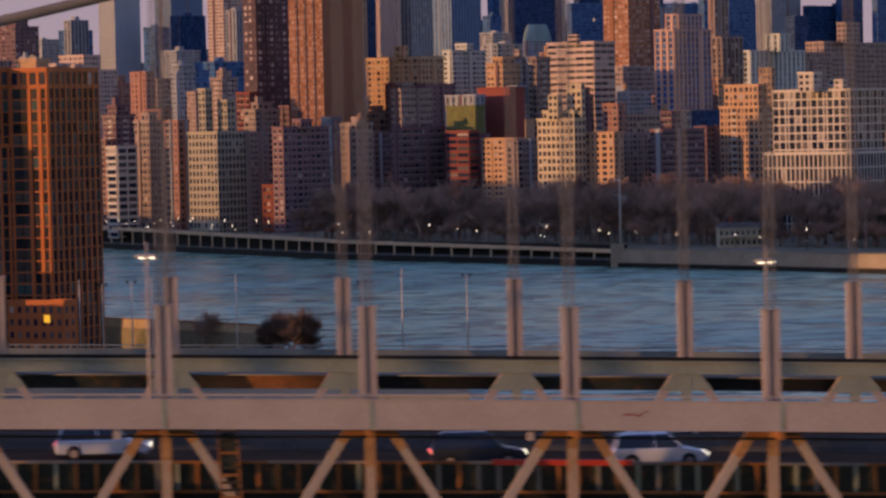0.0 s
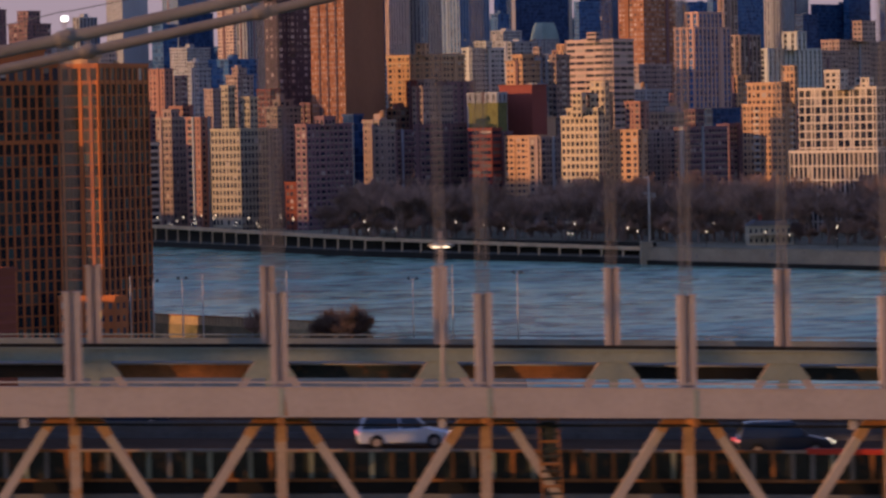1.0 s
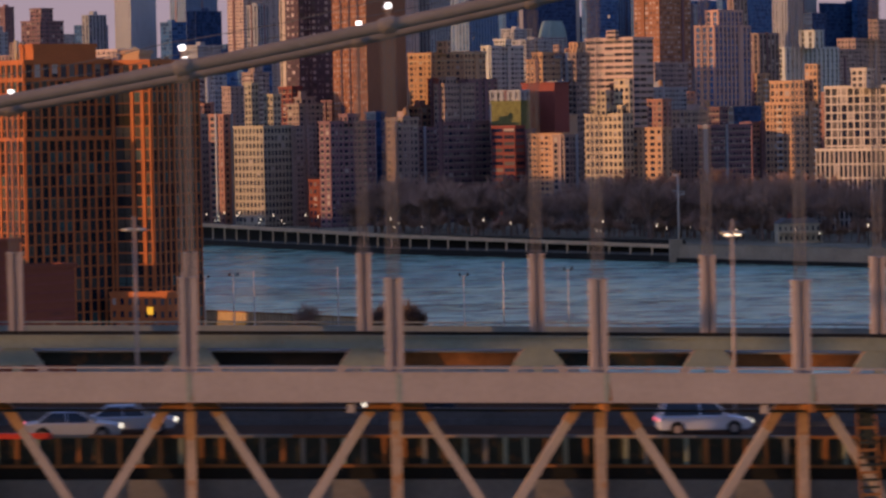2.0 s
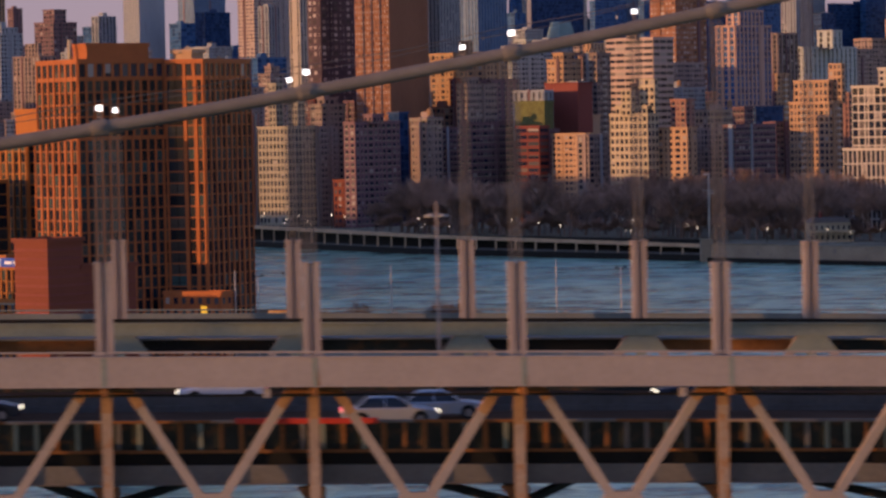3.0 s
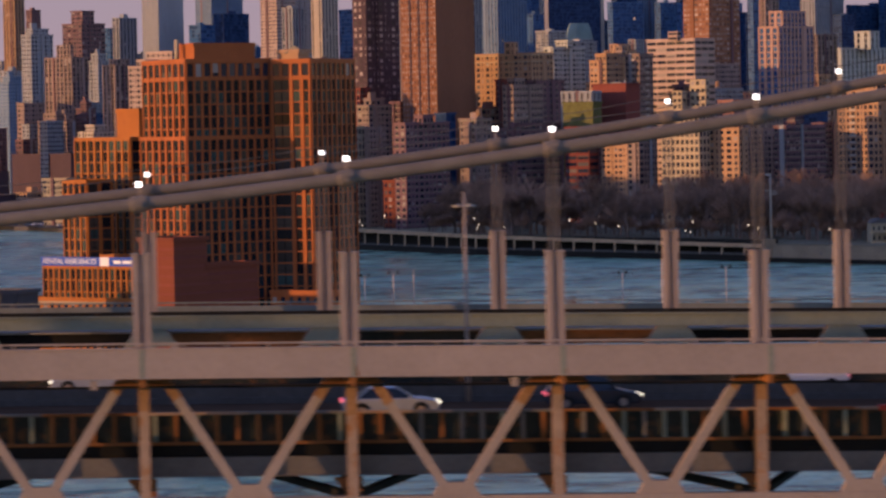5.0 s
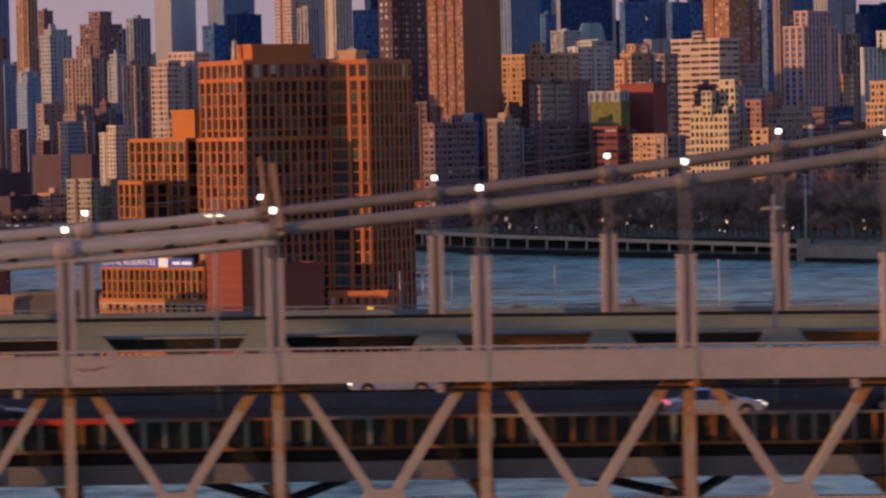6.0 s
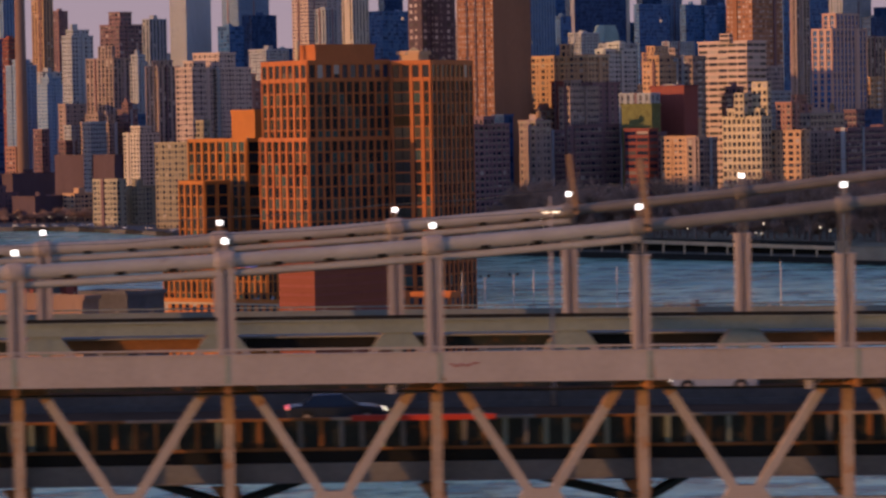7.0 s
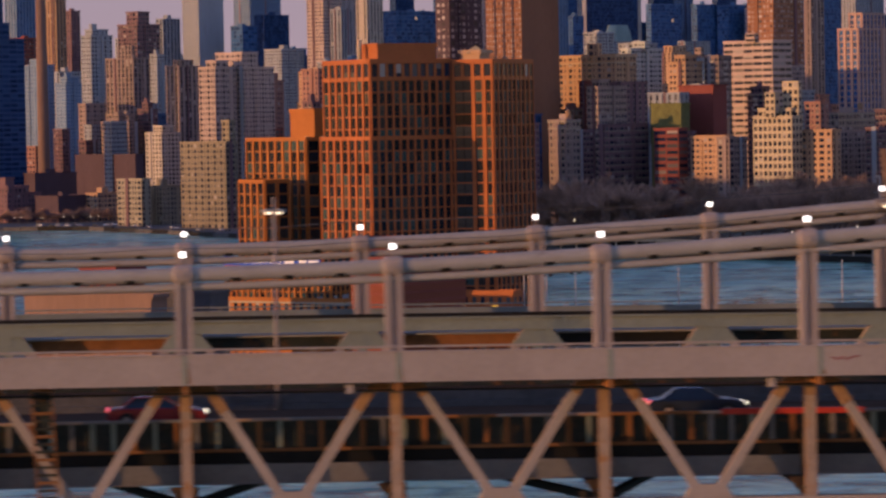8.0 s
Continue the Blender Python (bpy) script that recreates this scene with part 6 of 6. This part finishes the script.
for k in range(14):
    copy_thing(lamp0, pose(-200 + 10.5 * k + rnd.uniform(-4, 4), 2205 + rnd.uniform(0, 20), QUAY_Z))


# ---- cars on the bridge ----
def car(name, label, paint, tall=False):
    """A car 4.7 m long, nose towards +x, wheels on z = 0: a full-width lower body, a tapered glasshouse, roof, pillars and wheels."""
    c = thing(name, label, "car")
    h = 1.70 if tall else 1.43
    waist = 0.98 if tall else 0.90
    tail = -2.25 if tall else -1.95
    low = [(-2.34, 0.42), (-2.25, 0.28), (2.18, 0.24), (2.34, 0.42), (2.36, 0.60), (2.22, 0.74), (1.75, 0.84), (1.12, waist), (tail + 0.1, waist + 0.02),
           (-2.30, waist - 0.04), (-2.37, 0.70)]
    body = Shape().prism(low, -0.88, 0.88)
    bd = part("body", body, paint, c)
    mod = bd.modifiers.new("bevel", "BEVEL")
    mod.width, mod.segments, mod.limit_method = 0.08, 3, "ANGLE"
    # the glasshouse leans in to the roof on all sides
    f0, f1 = (1.12, 0.30) if not tall else (1.15, 0.45)
    r0, r1 = (tail + 0.25, -1.05) if not tall else (-2.22, -1.95)
    base = [(r0, -0.80), (f0, -0.80), (f0, 0.80), (r0, 0.80)]
    top = [(r1, -0.60), (f1, -0.60), (f1, 0.60), (r1, 0.60)]
    part("glasshouse", Shape().hexa([(x, y, waist) for x, y in base] + [(x, y, h - 0.07) for x, y in top]), CAR_GLASS, c, "dark glass all round")
    roof = part("roof", Shape().hexa([(x * 1.01, y * 1.03, h - 0.09) for x, y in top] + [(x * 0.85, y * 0.8, h) for x, y in top]), paint, c)
    mod = roof.modifiers.new("bevel", "BEVEL")
    mod.width, mod.segments, mod.limit_method = 0.04, 2, "ANGLE"
    for (bx, by), (tx, ty) in zip(base, top):
        part("pillar", Shape().beam((bx, by, waist - 0.02), (tx, ty, h - 0.05), 0.07, 0.07), paint, c)
    for sy in (-1, 1):
        part("pillar", Shape().beam((-0.25, sy * 0.80, waist - 0.02), (-0.30, sy * 0.605, h - 0.05), 0.06, 0.06), paint, c)
        part("mirror", Shape().box(0.82, 1.0, min(sy * 0.86, sy * 1.02), max(sy * 0.86, sy * 1.02), waist + 0.02, waist + 0.16), paint, c)
    for x in (-1.42, 1.42):
        for y in (-0.79, 0.79):
            sy = 1 if y > 0 else -1
            part("wheel_arch", Shape().tube([(x, y - 0.05, 0.36), (x, y + sy * 0.10, 0.36)], 0.37, 18), RUBBER, c)
            w = part("wheel", Shape().tube([(x, y - 0.11, 0.33), (x, y + 0.14, 0.33)] if sy > 0 else [(x, y - 0.14, 0.33), (x, y + 0.11, 0.33)], 0.32, 18), RUBBER, c)
            part("rim", Shape().tube([(x, y - 0.15, 0.33), (x, y + 0.15, 0.33)], 0.2, 12), STEEL, w)
    for y in (-0.64, 0.64):
        part("head_lamp", Shape().box(2.10, 2.375, y - 0.2, y + 0.2, 0.58, 0.70), HEAD_GLOW, c, "lit head lamp")
        part("tail_lamp", Shape().box(-2.385, -2.20, y - 0.2, y + 0.2, 0.72, 0.86), TAIL_GLOW, c, "lit red tail lamp")
    return c


PAINTS = {n: material(n + "_car_paint", col, 0.25, 0.2, 0.06, 1, 4, 0) for n, col in
          (("dark", (0.03, 0.035, 0.05)), ("white", (0.62, 0.62, 0.64)), ("silver", (0.38, 0.39, 0.41)), ("red", (0.28, 0.03, 0.03)))}
CARS = {
    "dark_suv": car("suv", "dark blue sport utility car on the bridge road", PAINTS["dark"], True),
    "white_suv": car("suv", "white sport utility car on the bridge road", PAINTS["white"], True),
    "silver": car("sedan", "silver grey sedan on the bridge road", PAINTS["silver"]),
    "dark": car("sedan", "black sedan on the bridge road", PAINTS["dark"]),
    "red": car("sedan", "dark red sedan on the bridge road", PAINTS["red"]),
}
used = set()
for key, x, y, turn in (("dark_suv", 72.5, 6.5, 0), ("white_suv", 81.4, 6.5, 0), ("silver", 23.0, 6.5, 0),
                        ("white_suv", 54.1, 10, 0), ("silver", 25.6, 10.0, 0), ("silver", -7.4, 6.5, 0), ("dark_suv", 2.8, 10, 0),
                        ("dark", -42.6, 6.5, 0), ("red", -68.3, 6.5, 0), ("white_suv", 15, 20, 180),
                        ("silver", -22, 23, 180), ("dark", 40, 20, 180), ("white_suv", 84, 23, 180)):
    m = pose(x, y, post_z(x) - 8.1, 0, 0, turn)
    if key in used:
        copy_thing(CARS[key], m)
    else:
        CARS[key].matrix_basis = m
        used.add(key)


# cars on the quay road of the far shore
def quay_car(label, paint):
    c = thing("parked_car", label, "car", "cars along the far quay")
    bd = part("body", Shape().prism([(-2.3, 0.3), (2.3, 0.3), (2.35, 0.7), (1.2, 0.95), (-2.0, 1.0), (-2.35, 0.8)], -0.88, 0.88), paint, c)
    bd.modifiers.new("bevel", "BEVEL").width = 0.08
    part("glasshouse", Shape().hexa([(x, y, 0.93) for x, y in ((-1.8, -0.8), (1.1, -0.8), (1.1, 0.8), (-1.8, 0.8))] +
                                    [(x, y, 1.45) for x, y in ((-1.1, -0.6), (0.4, -0.6), (0.4, 0.6), (-1.1, 0.6))]), CAR_GLASS, c)
    for x in (-1.4, 1.4):
        for y in (-0.78, 0.78):
            part("wheel", Shape().tube([(x, y - 0.12, 0.32), (x, y + 0.12, 0.32)], 0.32, 10), RUBBER, c)
    return c


rnd = random.Random(21)
models = [quay_car("white car on the quay road", PAINTS["white"]), quay_car("silver car on the quay road", PAINTS["silver"]),
          quay_car("dark car on the quay road", PAINTS["dark"])]
for k in range(22):
    f = (k + rnd.uniform(0.1, 0.8)) / 22
    a, b = (Vector((-180, 2150)), Vector((-124, 2122))) if f < 0.4 else (Vector((-124, 2122)), Vector((-40, 1905)))
    p = a.lerp(b, f / 0.4 if f < 0.4 else (f - 0.4) / 0.6) + Vector((rnd.uniform(2, 14), rnd.uniform(4, 22)))
    m = pose(p.x, p.y, QUAY_Z, 0, 0, (-27 if f < 0.4 else -69) + rnd.choice((0, 180)))
    if k < 3:
        models[k].matrix_basis = m
    else:
        copy_thing(models[rnd.choice((0, 0, 1, 2))], m)
